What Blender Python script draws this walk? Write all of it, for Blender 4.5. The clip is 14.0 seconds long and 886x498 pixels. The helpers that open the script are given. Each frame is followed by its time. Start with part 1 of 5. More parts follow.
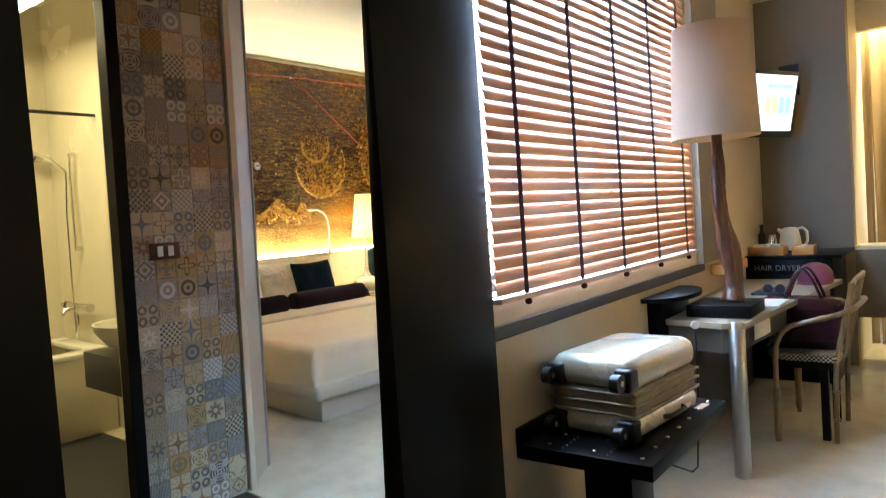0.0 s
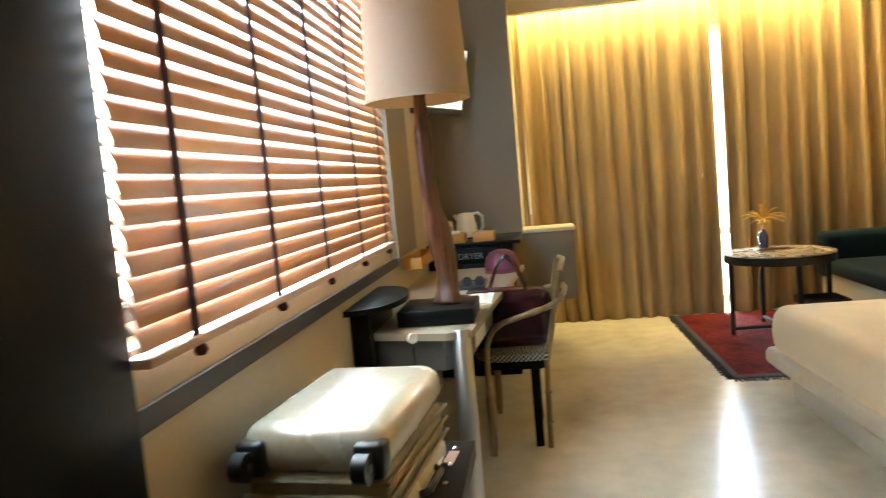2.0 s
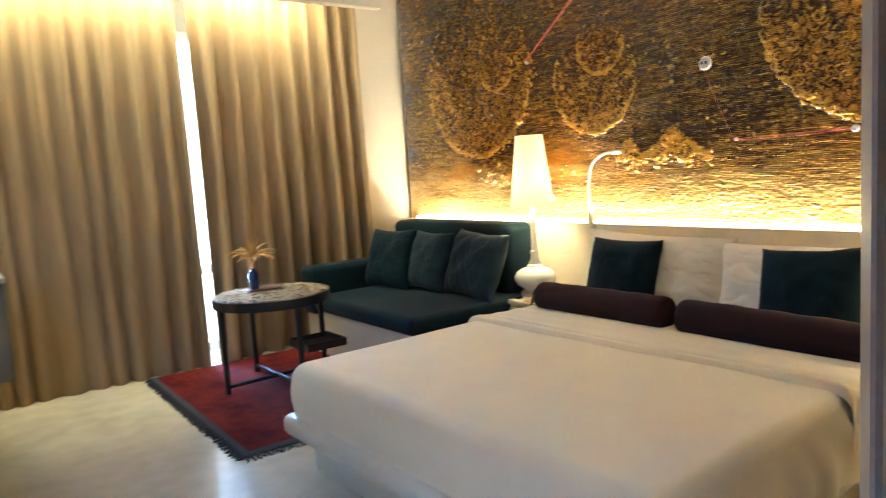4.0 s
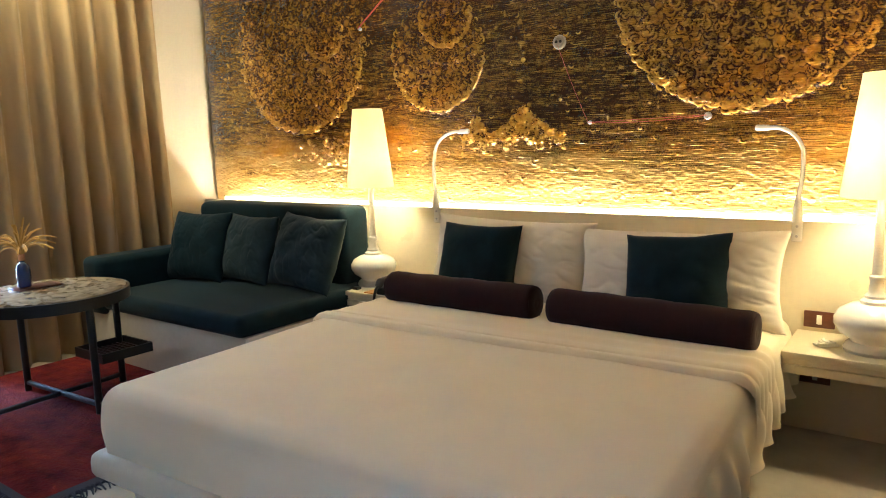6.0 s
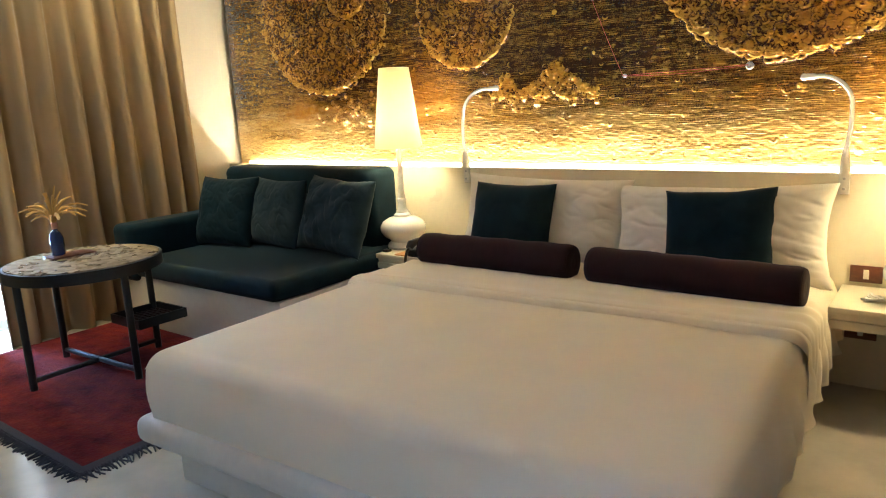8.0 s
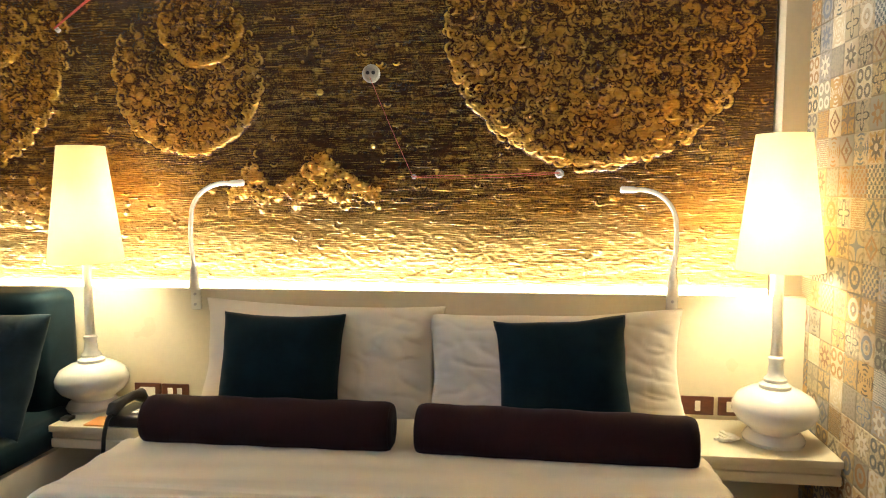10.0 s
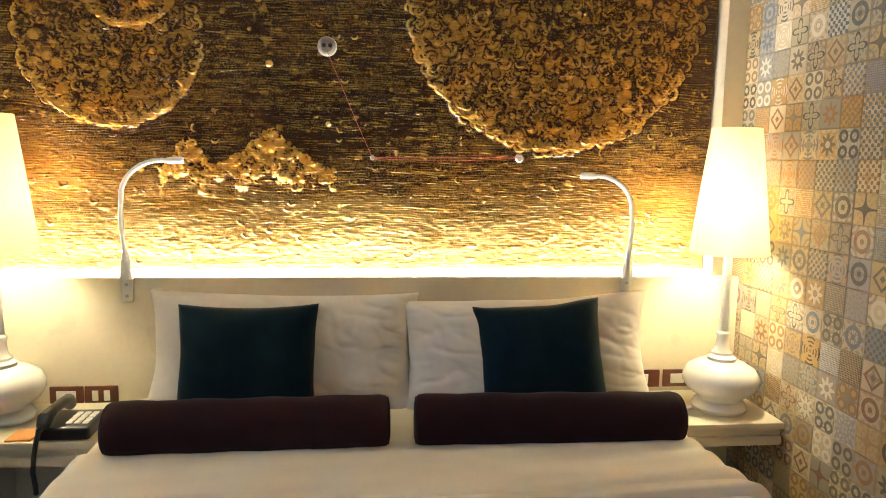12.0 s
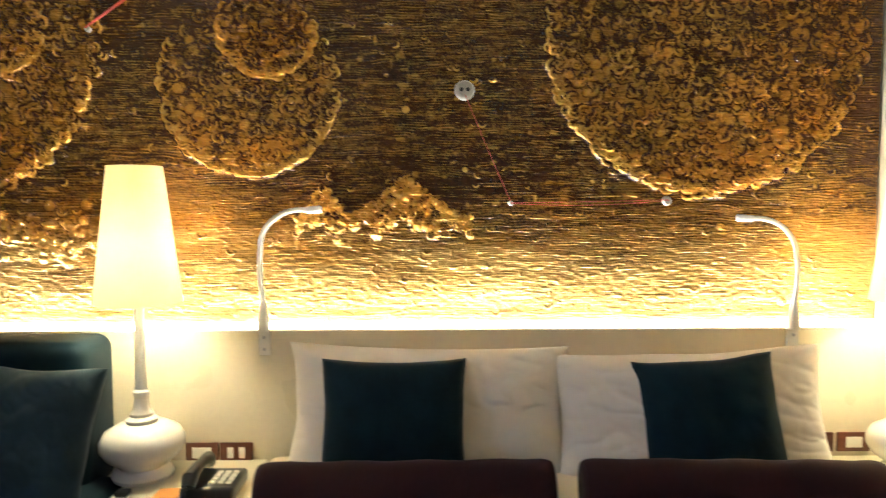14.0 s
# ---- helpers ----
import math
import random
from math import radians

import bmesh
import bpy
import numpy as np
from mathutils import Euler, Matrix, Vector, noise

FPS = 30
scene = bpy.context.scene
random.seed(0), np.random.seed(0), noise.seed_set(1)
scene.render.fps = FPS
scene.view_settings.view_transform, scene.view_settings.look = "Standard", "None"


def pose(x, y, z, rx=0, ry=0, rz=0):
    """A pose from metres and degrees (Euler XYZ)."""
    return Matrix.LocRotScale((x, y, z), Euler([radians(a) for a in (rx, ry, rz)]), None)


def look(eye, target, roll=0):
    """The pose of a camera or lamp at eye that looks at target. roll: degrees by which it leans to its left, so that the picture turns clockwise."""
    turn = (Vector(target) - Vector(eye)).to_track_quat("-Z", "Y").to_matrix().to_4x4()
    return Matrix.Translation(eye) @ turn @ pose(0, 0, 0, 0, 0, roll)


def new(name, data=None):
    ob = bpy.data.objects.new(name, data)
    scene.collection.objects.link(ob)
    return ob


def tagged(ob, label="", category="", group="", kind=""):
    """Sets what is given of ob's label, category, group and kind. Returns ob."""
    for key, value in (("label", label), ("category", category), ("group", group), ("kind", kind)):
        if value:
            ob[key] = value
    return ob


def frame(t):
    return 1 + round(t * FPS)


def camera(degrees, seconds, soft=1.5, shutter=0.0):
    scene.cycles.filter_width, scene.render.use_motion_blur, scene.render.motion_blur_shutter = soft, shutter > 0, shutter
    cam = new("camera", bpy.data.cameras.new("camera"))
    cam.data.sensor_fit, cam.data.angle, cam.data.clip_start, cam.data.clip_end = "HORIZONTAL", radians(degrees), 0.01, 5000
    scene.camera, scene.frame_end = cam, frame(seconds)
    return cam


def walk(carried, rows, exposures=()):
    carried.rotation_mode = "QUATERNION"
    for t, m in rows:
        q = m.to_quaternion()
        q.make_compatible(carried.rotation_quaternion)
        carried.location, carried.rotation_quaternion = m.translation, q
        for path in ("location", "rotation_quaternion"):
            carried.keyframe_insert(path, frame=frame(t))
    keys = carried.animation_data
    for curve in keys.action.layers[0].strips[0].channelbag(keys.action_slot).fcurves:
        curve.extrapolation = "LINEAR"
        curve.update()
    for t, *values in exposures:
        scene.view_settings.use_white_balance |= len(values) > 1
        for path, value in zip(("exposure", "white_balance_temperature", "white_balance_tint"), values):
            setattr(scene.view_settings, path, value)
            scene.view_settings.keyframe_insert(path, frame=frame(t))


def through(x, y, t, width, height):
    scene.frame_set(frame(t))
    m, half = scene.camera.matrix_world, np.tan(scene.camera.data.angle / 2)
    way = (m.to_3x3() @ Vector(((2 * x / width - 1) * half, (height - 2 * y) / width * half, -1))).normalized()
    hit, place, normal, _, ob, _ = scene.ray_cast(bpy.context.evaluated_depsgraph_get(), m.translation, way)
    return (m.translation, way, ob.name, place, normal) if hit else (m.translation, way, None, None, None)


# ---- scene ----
cam = camera(65.4, 14.0, soft=1.0, shutter=0.4)
PATH = [
    (0, (0.148, 0.04, 1.346), (-1.064, 1.628, 1.255), -4.0),
    (0.5, (0.1, 0.102, 1.312), (-1.079, 1.707, 1.127), -3.3),
    (1, (-0.077, 0.287, 1.3), (-1.032, 2.03, 1.08), -2.8),
    (1.3, (-0.213, 0.435, 1.321), (-0.921, 2.293, 1.105), -5.2),
    (1.5, (-0.282, 0.525, 1.32), (-0.845, 2.43, 1.088), -5.2),
    (2, (-0.422, 0.893, 1.312), (-0.7, 2.865, 1.123), -5.1),
    (2.5, (-0.493, 1.167, 1.321), (-0.34, 3.15, 1.108), -2.3),
    (3, (-0.541, 1.443, 1.32), (0.122, 3.307, 1.029), -3.6),
    (3.5, (-0.494, 1.683, 1.306), (0.444, 3.429, 1.036), -3.6),
    (4, (-0.387, 1.909, 1.311), (0.776, 3.52, 1.089), -3.6),
    (4.1, (-0.36, 1.943, 1.312), (0.849, 3.52, 1.088), -3.8),
    (4.2, (-0.347, 2.0, 1.313), (0.917, 3.532, 1.076), -3.3),
    (6.3, (-0.346, 2.487, 1.282), (1.277, 3.617, 0.989), -2.6),
    (6.5, (-0.383, 2.499, 1.272), (1.252, 3.615, 0.985), -3.2),
    (7, (-0.422, 2.505, 1.261), (1.179, 3.658, 0.934), -3.9),
    (7.5, (-0.414, 2.509, 1.269), (1.182, 3.66, 0.911), -3.0),
    (8, (-0.362, 2.561, 1.285), (1.193, 3.751, 0.878), -2.9),
    (8.5, (-0.165, 2.672, 1.333), (1.428, 3.846, 1.028), -2.8),
    (9, (-0.095, 2.873, 1.347), (1.684, 3.766, 1.155), -1.7),
    (9.2, (-0.009, 2.959, 1.338), (1.84, 3.699, 1.156), -1.2),
    (11.3, (0.336, 4.044, 1.349), (2.319, 3.952, 1.107), -0.8),
    (11.5, (0.319, 4.038, 1.358), (2.298, 3.901, 1.103), -0.6),
    (12, (0.293, 3.985, 1.378), (2.265, 3.77, 1.124), 0.9),
    (12.5, (0.319, 3.99, 1.363), (2.3, 3.825, 1.141), 1.1),
    (13, (0.381, 3.947, 1.372), (2.369, 3.842, 1.185), 1.3),
    (13.5, (0.417, 3.989, 1.363), (2.41, 3.952, 1.191), 1.0),
    (14, (0.448, 4.249, 1.369), (2.444, 4.232, 1.25), -0.2),
]
walk(cam, [(t, look(eye, target, roll)) for t, eye, target, roll in PATH],
     [(0, 1.46, 6600, 10), (1.0, 1.56, 6950, 10), (1.5, 1.58, 7900, 10), (2.0, 1.40, 9200, 9), (2.5, 1.18, 8500, 10), (3.0, 1.12, 6900, 10), (3.5, 1.08, 6100, 10), (4.2, 1.05, 5750, 10), (6.4, 0.77, 6050, 10), (7.5, 0.77, 5850, 10), (8.0, 0.77, 5900, 10), (8.5, 0.79, 6450, 10), (9.0, 0.74, 6000, 10), (11.5, 0.79, 5650, 10), (12.5, 0.74, 5700, 10), (13.0, 0.67, 5700, 10), (13.5, 0.76, 5450, 10), (14.0, 0.82, 5550, 10)])

# ---- world and light ----
world = bpy.data.worlds.new("sky")
scene.world = world
world.use_nodes = True
wn = world.node_tree.nodes
sky = wn.new("ShaderNodeTexSky")
sky.sky_type, sky.sun_disc = "NISHITA", False
sky.sun_elevation, sky.sun_rotation = radians(55), radians(-60)
wn["Background"].inputs["Strength"].default_value = 0.12
world.node_tree.links.new(sky.outputs["Color"], wn["Background"].inputs["Color"])

WARM = (1.0, 0.91, 0.70)
LAMPWARM = (1.0, 0.81, 0.45)
DAY = (0.34, 0.61, 1.0)


def area_lamp(name, m, power, sx, sy, color, spread=180):
    d = bpy.data.lights.new(name, "AREA")
    d.shape, d.size, d.size_y, d.energy, d.color, d.spread = "RECTANGLE", sx, sy, power, color, radians(spread)
    ob = new(name, d)
    ob.matrix_world = m
    return ob


def bulb(name, p, power, color, r=0.03):
    d = bpy.data.lights.new(name, "POINT")
    d.energy, d.color, d.shadow_soft_size = power, color, r
    ob = new(name, d)
    ob.location = p
    return ob


area_lamp("sky_light_west", look((-1.235, 3.045, 1.84), (1.0, 3.045, 1.84)), 205, 2.0, 1.44, DAY)
area_lamp("sky_light_north", look((1.09, 7.30, 1.4), (1.0, 3.0, 0.4)), 95, 0.25, 2.0, DAY)
area_lamp("headboard_cove_light", look((3.020, 4.76, 0.868), (3.040, 4.76, 0.968)), 54, 4.34, 0.02, WARM)
area_lamp("curtain_cove_light", look((0.80, 6.86, 2.82), (0.80, 6.96, 1.5)), 37, 2.6, 0.05, (1.0, 0.93, 0.58))
# added fill for the bright return beside the art, with no fixture there
area_lamp("art_side_fill", look((3.02, 7.19, 1.9), (3.0, 6.0, 1.9)), 0.2, 0.03, 1.8, WARM)
area_lamp("bathroom_ceiling_light", look((1.9, 1.3, 2.55), (1.9, 1.3, 0)), 20, 1.2, 0.8, (1.0, 0.86, 0.46))
# added fill; the entry has no lamp of its own
area_lamp("entry_fill_light", look((-0.3, 0.2, 2.75), (-0.3, 0.2, 0)), 0.2, 0.3, 0.3, (1.0, 0.85, 0.65))
bulb("bedside_bulb_north", (2.782, 5.262, 1.20), 26, LAMPWARM, 0.06)
bulb("bedside_bulb_south", (2.723, 2.644, 1.20), 26, LAMPWARM, 0.06)
bulb("desk_lamp_bulb", (-0.872, 3.744, 1.90), 0.6, LAMPWARM, 0.05)


# ---- materials ----
def nodes_of(name):
    m = bpy.data.materials.new(name)
    m.use_nodes = True
    nt = m.node_tree
    return m, nt, nt.nodes["Principled BSDF"]


def lnk(nt, a, b):
    nt.links.new(a, b)


def node(nt, kind, **kw):
    n = nt.nodes.new(kind)
    for k, v in kw.items():
        if k in ("operation", "blend_type", "data_type", "noise_dimensions", "wave_type", "bands_direction", "feature", "attribute_name", "interpolation_type"):
            setattr(n, k, v)
        else:
            n.inputs[k].default_value = v
    return n


def mth(nt, op, a, b=0.0, clamp=False):
    n = nt.nodes.new("ShaderNodeMath")
    n.operation, n.use_clamp = op, clamp
    for i, v in enumerate((a, b)):
        if isinstance(v, (int, float)):
            n.inputs[i].default_value = v
        else:
            lnk(nt, v, n.inputs[i])
    return n.outputs[0]


def mixc(nt, fac, a, b):
    n = nt.nodes.new("ShaderNodeMix")
    n.data_type = "RGBA"
    for s, v in ((n.inputs[0], fac), (n.inputs[6], a), (n.inputs[7], b)):
        if isinstance(v, (int, float)):
            s.default_value = v
        elif isinstance(v, tuple):
            s.default_value = (*v[:3], 1)
        else:
            lnk(nt, v, s)
    return n.outputs[2]


def surf(name, color, rough=0.5, metal=0.0, big=1.5, fine=60.0, vary=0.12, bump=0.05, stretch=(1, 1, 1), dark=None, sheen=0.0, coat=0.0, spec=0.5, depth=0.002):
    """A plain surface with stains at one scale, grain at another, and fine relief."""
    m, nt, b = nodes_of(name)
    tc = node(nt, "ShaderNodeTexCoord")
    mp = node(nt, "ShaderNodeMapping")
    mp.inputs["Scale"].default_value = stretch
    lnk(nt, tc.outputs["Object"], mp.inputs["Vector"])
    n1 = node(nt, "ShaderNodeTexNoise", Scale=big, Detail=4.0)
    n2 = node(nt, "ShaderNodeTexNoise", Scale=fine, Detail=3.0)
    lnk(nt, mp.outputs[0], n1.inputs["Vector"])
    lnk(nt, mp.outputs[0], n2.inputs["Vector"])
    d = dark or tuple(c * (1 - 2.2 * vary) for c in color)
    f = mth(nt, "ADD", mth(nt, "MULTIPLY", n1.outputs[0], 0.65), mth(nt, "MULTIPLY", n2.outputs[0], 0.35))
    f = mth(nt, "MULTIPLY", mth(nt, "SUBTRACT", f, 0.3), 2.5, True)
    lnk(nt, mixc(nt, f, d, color), b.inputs["Base Color"])
    lnk(nt, mth(nt, "ADD", mth(nt, "MULTIPLY", n1.outputs[0], 0.16), rough - 0.08, True), b.inputs["Roughness"])
    b.inputs["Metallic"].default_value = metal
    b.inputs["Specular IOR Level"].default_value = spec
    b.inputs["Sheen Weight"].default_value = sheen
    b.inputs["Sheen Roughness"].default_value = 0.4
    b.inputs["Coat Weight"].default_value = coat
    bp = node(nt, "ShaderNodeBump", Strength=bump, Distance=depth)
    lnk(nt, n2.outputs[0], bp.inputs["Height"])
    lnk(nt, bp.outputs[0], b.inputs["Normal"])
    return m


def wood(name, light, dark, rough=0.4, scale=3.0, stretch=(1, 8, 8), bump=0.1):
    m, nt, b = nodes_of(name)
    tc = node(nt, "ShaderNodeTexCoord")
    mp = node(nt, "ShaderNodeMapping")
    mp.inputs["Scale"].default_value = stretch
    oi = node(nt, "ShaderNodeObjectInfo")
    lnk(nt, tc.outputs["Object"], mp.inputs["Vector"])
    lnk(nt, oi.outputs["Random"], mp.inputs["Location"])
    n1 = node(nt, "ShaderNodeTexNoise", Scale=scale, Detail=6.0, Distortion=0.6)
    n2 = node(nt, "ShaderNodeTexNoise", Scale=scale * 9, Detail=3.0)
    lnk(nt, mp.outputs[0], n1.inputs["Vector"])
    lnk(nt, mp.outputs[0], n2.inputs["Vector"])
    f = mth(nt, "ADD", mth(nt, "MULTIPLY", n1.outputs[0], 0.7), mth(nt, "MULTIPLY", n2.outputs[0], 0.3))
    f = mth(nt, "MULTIPLY", mth(nt, "SUBTRACT", f, 0.32), 2.8, True)
    lnk(nt, mixc(nt, f, dark, light), b.inputs["Base Color"])
    b.inputs["Roughness"].default_value = rough
    bp = node(nt, "ShaderNodeBump", Strength=bump, Distance=0.002)
    lnk(nt, f, bp.inputs["Height"])
    lnk(nt, bp.outputs[0], b.inputs["Normal"])
    return m


def glow(name, color, strength):
    m, nt, b = nodes_of(name)
    b.inputs["Base Color"].default_value = (*color, 1)
    b.inputs["Emission Color"].default_value = (*color, 1)
    b.inputs["Emission Strength"].default_value = strength
    return m


def cloth(name, color, weave=900.0, vary=0.08, rough=0.9, sheen=0.3, bump=0.15, fold=6.0, dark=None):
    return surf(name, color, rough, 0, fold, weave, vary, bump, sheen=sheen, spec=0.2, depth=0.0008, dark=dark)


def shade_cloth(name, color, through):
    """Lampshade cloth that lets light through."""
    m, nt, b = nodes_of(name)
    tc = node(nt, "ShaderNodeTexCoord")
    n = node(nt, "ShaderNodeTexNoise", Scale=240.0, Detail=2.0)
    lnk(nt, tc.outputs["Object"], n.inputs["Vector"])
    c = mixc(nt, n.outputs[0], tuple(v * 0.93 for v in color), color)
    b.inputs["Roughness"].default_value = 0.9
    b.inputs["Specular IOR Level"].default_value = 0.1
    lnk(nt, c, b.inputs["Base Color"])
    t = node(nt, "ShaderNodeBsdfTranslucent")
    lnk(nt, c, t.inputs["Color"])
    mx = node(nt, "ShaderNodeMixShader")
    mx.inputs[0].default_value = through
    lnk(nt, b.outputs[0], mx.inputs[1])
    lnk(nt, t.outputs[0], mx.inputs[2])
    lnk(nt, mx.outputs[0], nt.nodes["Material Output"].inputs["Surface"])
    return m


M_WALL = surf("cream_paint", (0.62, 0.54, 0.40), 0.55, big=0.8, vary=0.05, bump=0.04)
M_CEIL = surf("ceiling_paint", (0.74, 0.68, 0.54), 0.7, big=0.7, vary=0.04, bump=0.03)
M_TAUPE = surf("taupe_paint", (0.20, 0.155, 0.105), 0.55, big=0.9, vary=0.06, bump=0.04)
M_TAN = surf("tan_plaster", (0.50, 0.41, 0.29), 0.5, big=1.2, vary=0.08, bump=0.06)
M_BLACK = surf("black_lacquer", (0.006, 0.0055, 0.005), 0.4, big=2, vary=0.2, bump=0.03, spec=0.09)
M_CHAR = surf("charcoal_band", (0.028, 0.029, 0.033), 0.5, big=3, vary=0.15, bump=0.05)
M_FLOOR = surf("polished_cement", (0.66, 0.585, 0.45), 0.22, big=0.9, fine=7.0, vary=0.17, bump=0.02, depth=0.001)
M_DARKWOOD = wood("dark_boards", (0.055, 0.030, 0.020), (0.018, 0.010, 0.008), 0.28, 2.0, (9, 1.2, 9))
M_MIRROR, _nt, _b = nodes_of("mirror")
_b.inputs["Base Color"].default_value = (0.86, 0.88, 0.87, 1)
_b.inputs["Metallic"].default_value, _b.inputs["Roughness"].default_value = 1.0, 0.012
M_GLASS, _nt, _b = nodes_of("window_glass")
_b.inputs["Base Color"].default_value = (0.95, 0.98, 0.97, 1)
_b.inputs["Transmission Weight"].default_value, _b.inputs["Roughness"].default_value, _b.inputs["IOR"].default_value = 1.0, 0.0, 1.05
M_CHROME = surf("brushed_steel", (0.50, 0.50, 0.50), 0.34, 1.0, 6, 200, 0.06, 0.03, stretch=(1, 1, 0.05))
M_CHROME2 = surf("polished_chrome", (0.80, 0.79, 0.77), 0.12, 1.0, 6, 200, 0.03, 0.0)
M_SHEET = cloth("cotton_sheet", (0.84, 0.735, 0.54), 700, 0.03, 0.85, 0.15, 0.06)
M_PILLOW = cloth("white_cotton", (0.78, 0.72, 0.61), 700, 0.04, 0.85, 0.15, 0.08)
M_TEAL = surf("teal_velvet", (0.007, 0.021, 0.030), 0.7, 0, 9.0, 500, 0.25, 0.2, sheen=0.06, spec=0.08, depth=0.0008)
M_TEAL2 = surf("slate_teal_velvet", (0.026, 0.046, 0.060), 0.7, 0, 9.0, 500, 0.25, 0.2, sheen=0.08, spec=0.08, depth=0.0008)
M_MAROON = cloth("maroon_velvet", (0.023, 0.0042, 0.0062), 500, 0.2, 0.8, 0.05, 0.2, 12.0)
M_LACQ = surf("cream_lacquer", (0.70, 0.63, 0.46), 0.3, big=2, fine=40, vary=0.05, bump=0.02)
M_BEDBASE = surf("cream_polished_cement", (0.64, 0.58, 0.47), 0.32, big=2.5, fine=30, vary=0.07, bump=0.03)
M_CERAM = surf("white_ceramic", (0.80, 0.77, 0.70), 0.18, big=3, vary=0.03, bump=0.0)
M_CURT = cloth("gold_brown_curtain", (0.385, 0.265, 0.14), 600, 0.10, 0.8, 0.15, 0.12, 2.0)
M_SHADE = shade_cloth("cream_shade", (0.88, 0.80, 0.62), 0.55)
M_SHADE2 = shade_cloth("linen_shade", (0.52, 0.41, 0.31), 0.25)
M_DRIFT = wood("driftwood", (0.13, 0.042, 0.018), (0.018, 0.006, 0.004), 0.42, 5.0, (7, 7, 1.0), 0.9)
M_SLAT = wood("cherry_slat", (0.64, 0.28, 0.125), (0.52, 0.20, 0.085), 0.26, 4.0, (10, 1, 10), 0.05)
# slat wood paled to paint in the daylight falling on the bottom rail
M_RAIL_DAYLIT = wood("daylit_rail", (0.72, 0.50, 0.42), (0.58, 0.36, 0.29), 0.3, 4.0, (10, 1, 10), 0.05)


def tone_by_piece(m, tint, most):
    """Shifts the paint of each piece towards tint by a chance amount."""
    nt = m.node_tree
    b = nt.nodes["Principled BSDF"]
    src = b.inputs["Base Color"].links[0].from_socket
    oi = node(nt, "ShaderNodeObjectInfo")
    lnk(nt, mixc(nt, mth(nt, "MULTIPLY", oi.outputs["Random"], most), src, tint), b.inputs["Base Color"])


tone_by_piece(M_SLAT, (0.68, 0.38, 0.26), 0.8)
M_TAPE = cloth("maroon_ladder_tape", (0.050, 0.007, 0.009), 400, 0.1)
M_GOLDBAG = surf("champagne_shell", (0.62, 0.55, 0.42), 0.26, 0.15, 5, 80, 0.10, 0.10, coat=0.6)
M_RUBBER = surf("black_plastic", (0.012, 0.012, 0.013), 0.35, big=8, vary=0.2, bump=0.05)
M_BURG = surf("burgundy_leather", (0.030, 0.003, 0.008), 0.2, big=6, fine=40, vary=0.2, bump=0.4, coat=0.3)
M_WINE = surf("wine_fabric", (0.17, 0.03, 0.06), 0.6, big=6, fine=260, vary=0.15, bump=0.2)
M_ORANGE = surf("orange_wood_tray", (0.62, 0.26, 0.05), 0.4, big=4, fine=50, vary=0.1, bump=0.05)
M_BAMBOO = wood("antique_bamboo", (0.28, 0.19, 0.09), (0.12, 0.07, 0.03), 0.3, 4.0, (8, 8, 1.5), 0.1)
M_SWITCH = wood("mahogany_plate", (0.14, 0.045, 0.020), (0.07, 0.02, 0.012), 0.3, 8.0, (2, 2, 6))
M_WHITE = surf("white_plastic", (0.78, 0.77, 0.72), 0.35, big=5, vary=0.03, bump=0.0)
M_RED = surf("red_thread", (0.48, 0.06, 0.03), 0.6, big=20, vary=0.1, bump=0.0)
M_BLUE = surf("blue_glass_vase", (0.01, 0.03, 0.12), 0.12, big=6, vary=0.1, bump=0.0, coat=0.6)
M_STRAW = surf("dried_grass", (0.62, 0.36, 0.09), 0.8, big=20, fine=200, vary=0.2, bump=0.1)
M_IRON = surf("black_iron", (0.014, 0.014, 0.015), 0.42, 0.3, 8, 120, 0.2, 0.08)
M_PAPER = surf("paper", (0.75, 0.72, 0.66), 0.7, big=5, vary=0.04, bump=0.0)
M_SCREEN = glow("tv_screen", (0.72, 0.86, 0.95), 0.6)
M_SCREEN2 = glow("tv_picture_amber", (0.95, 0.72, 0.35), 0.5)
M_SCREEN3 = glow("tv_picture_blue", (0.35, 0.62, 0.85), 0.42)
M_SKYGLOW = glow("sky_backdrop", (0.92, 0.96, 1.0), 3.0)
M_LED = glow("led_diffuser", (1.0, 0.86, 0.55), 12.0)
M_BATHWALL = surf("bathroom_tile_wall", (0.70, 0.64, 0.50), 0.25, big=2, vary=0.05, bump=0.02)
M_PIER = surf("grey_tan_plaster", (0.38, 0.30, 0.20), 0.5, big=1.5, vary=0.10, bump=0.08)
M_GREYEDGE = surf("grey_mosaic_edge", (0.30, 0.28, 0.26), 0.4, big=6, fine=90, vary=0.15, bump=0.15)


# ---- building helpers ----
ORG = {}


def thing(name, label, category, loc=(0, 0, 0), group="", kind=""):
    ob = new(name)
    ob.empty_display_size = 0.1
    ob.location = loc
    ORG[ob] = Vector(loc)
    return tagged(ob, label, category, group, kind)


def mesh_of(name, bm, material, smooth=False, off=None):
    if off is not None:
        bmesh.ops.translate(bm, verts=bm.verts, vec=-off)
    me = bpy.data.meshes.new(name)
    bmesh.ops.recalc_face_normals(bm, faces=bm.faces)
    bm.to_mesh(me)
    bm.free()
    me.materials.append(material)
    if smooth:
        me.shade_smooth()
        if smooth != "all":
            me.set_sharp_from_angle(angle=radians(40))
    return me


def part(name, bm, material, parent, label="", smooth=True):
    """Links bm, given in the room's metres, as one mesh under a thing or a part."""
    ob = new(name, mesh_of(name, bm, material, smooth, ORG[parent]))
    ob.parent = parent
    ORG[ob] = ORG[parent]
    return tagged(ob, label)


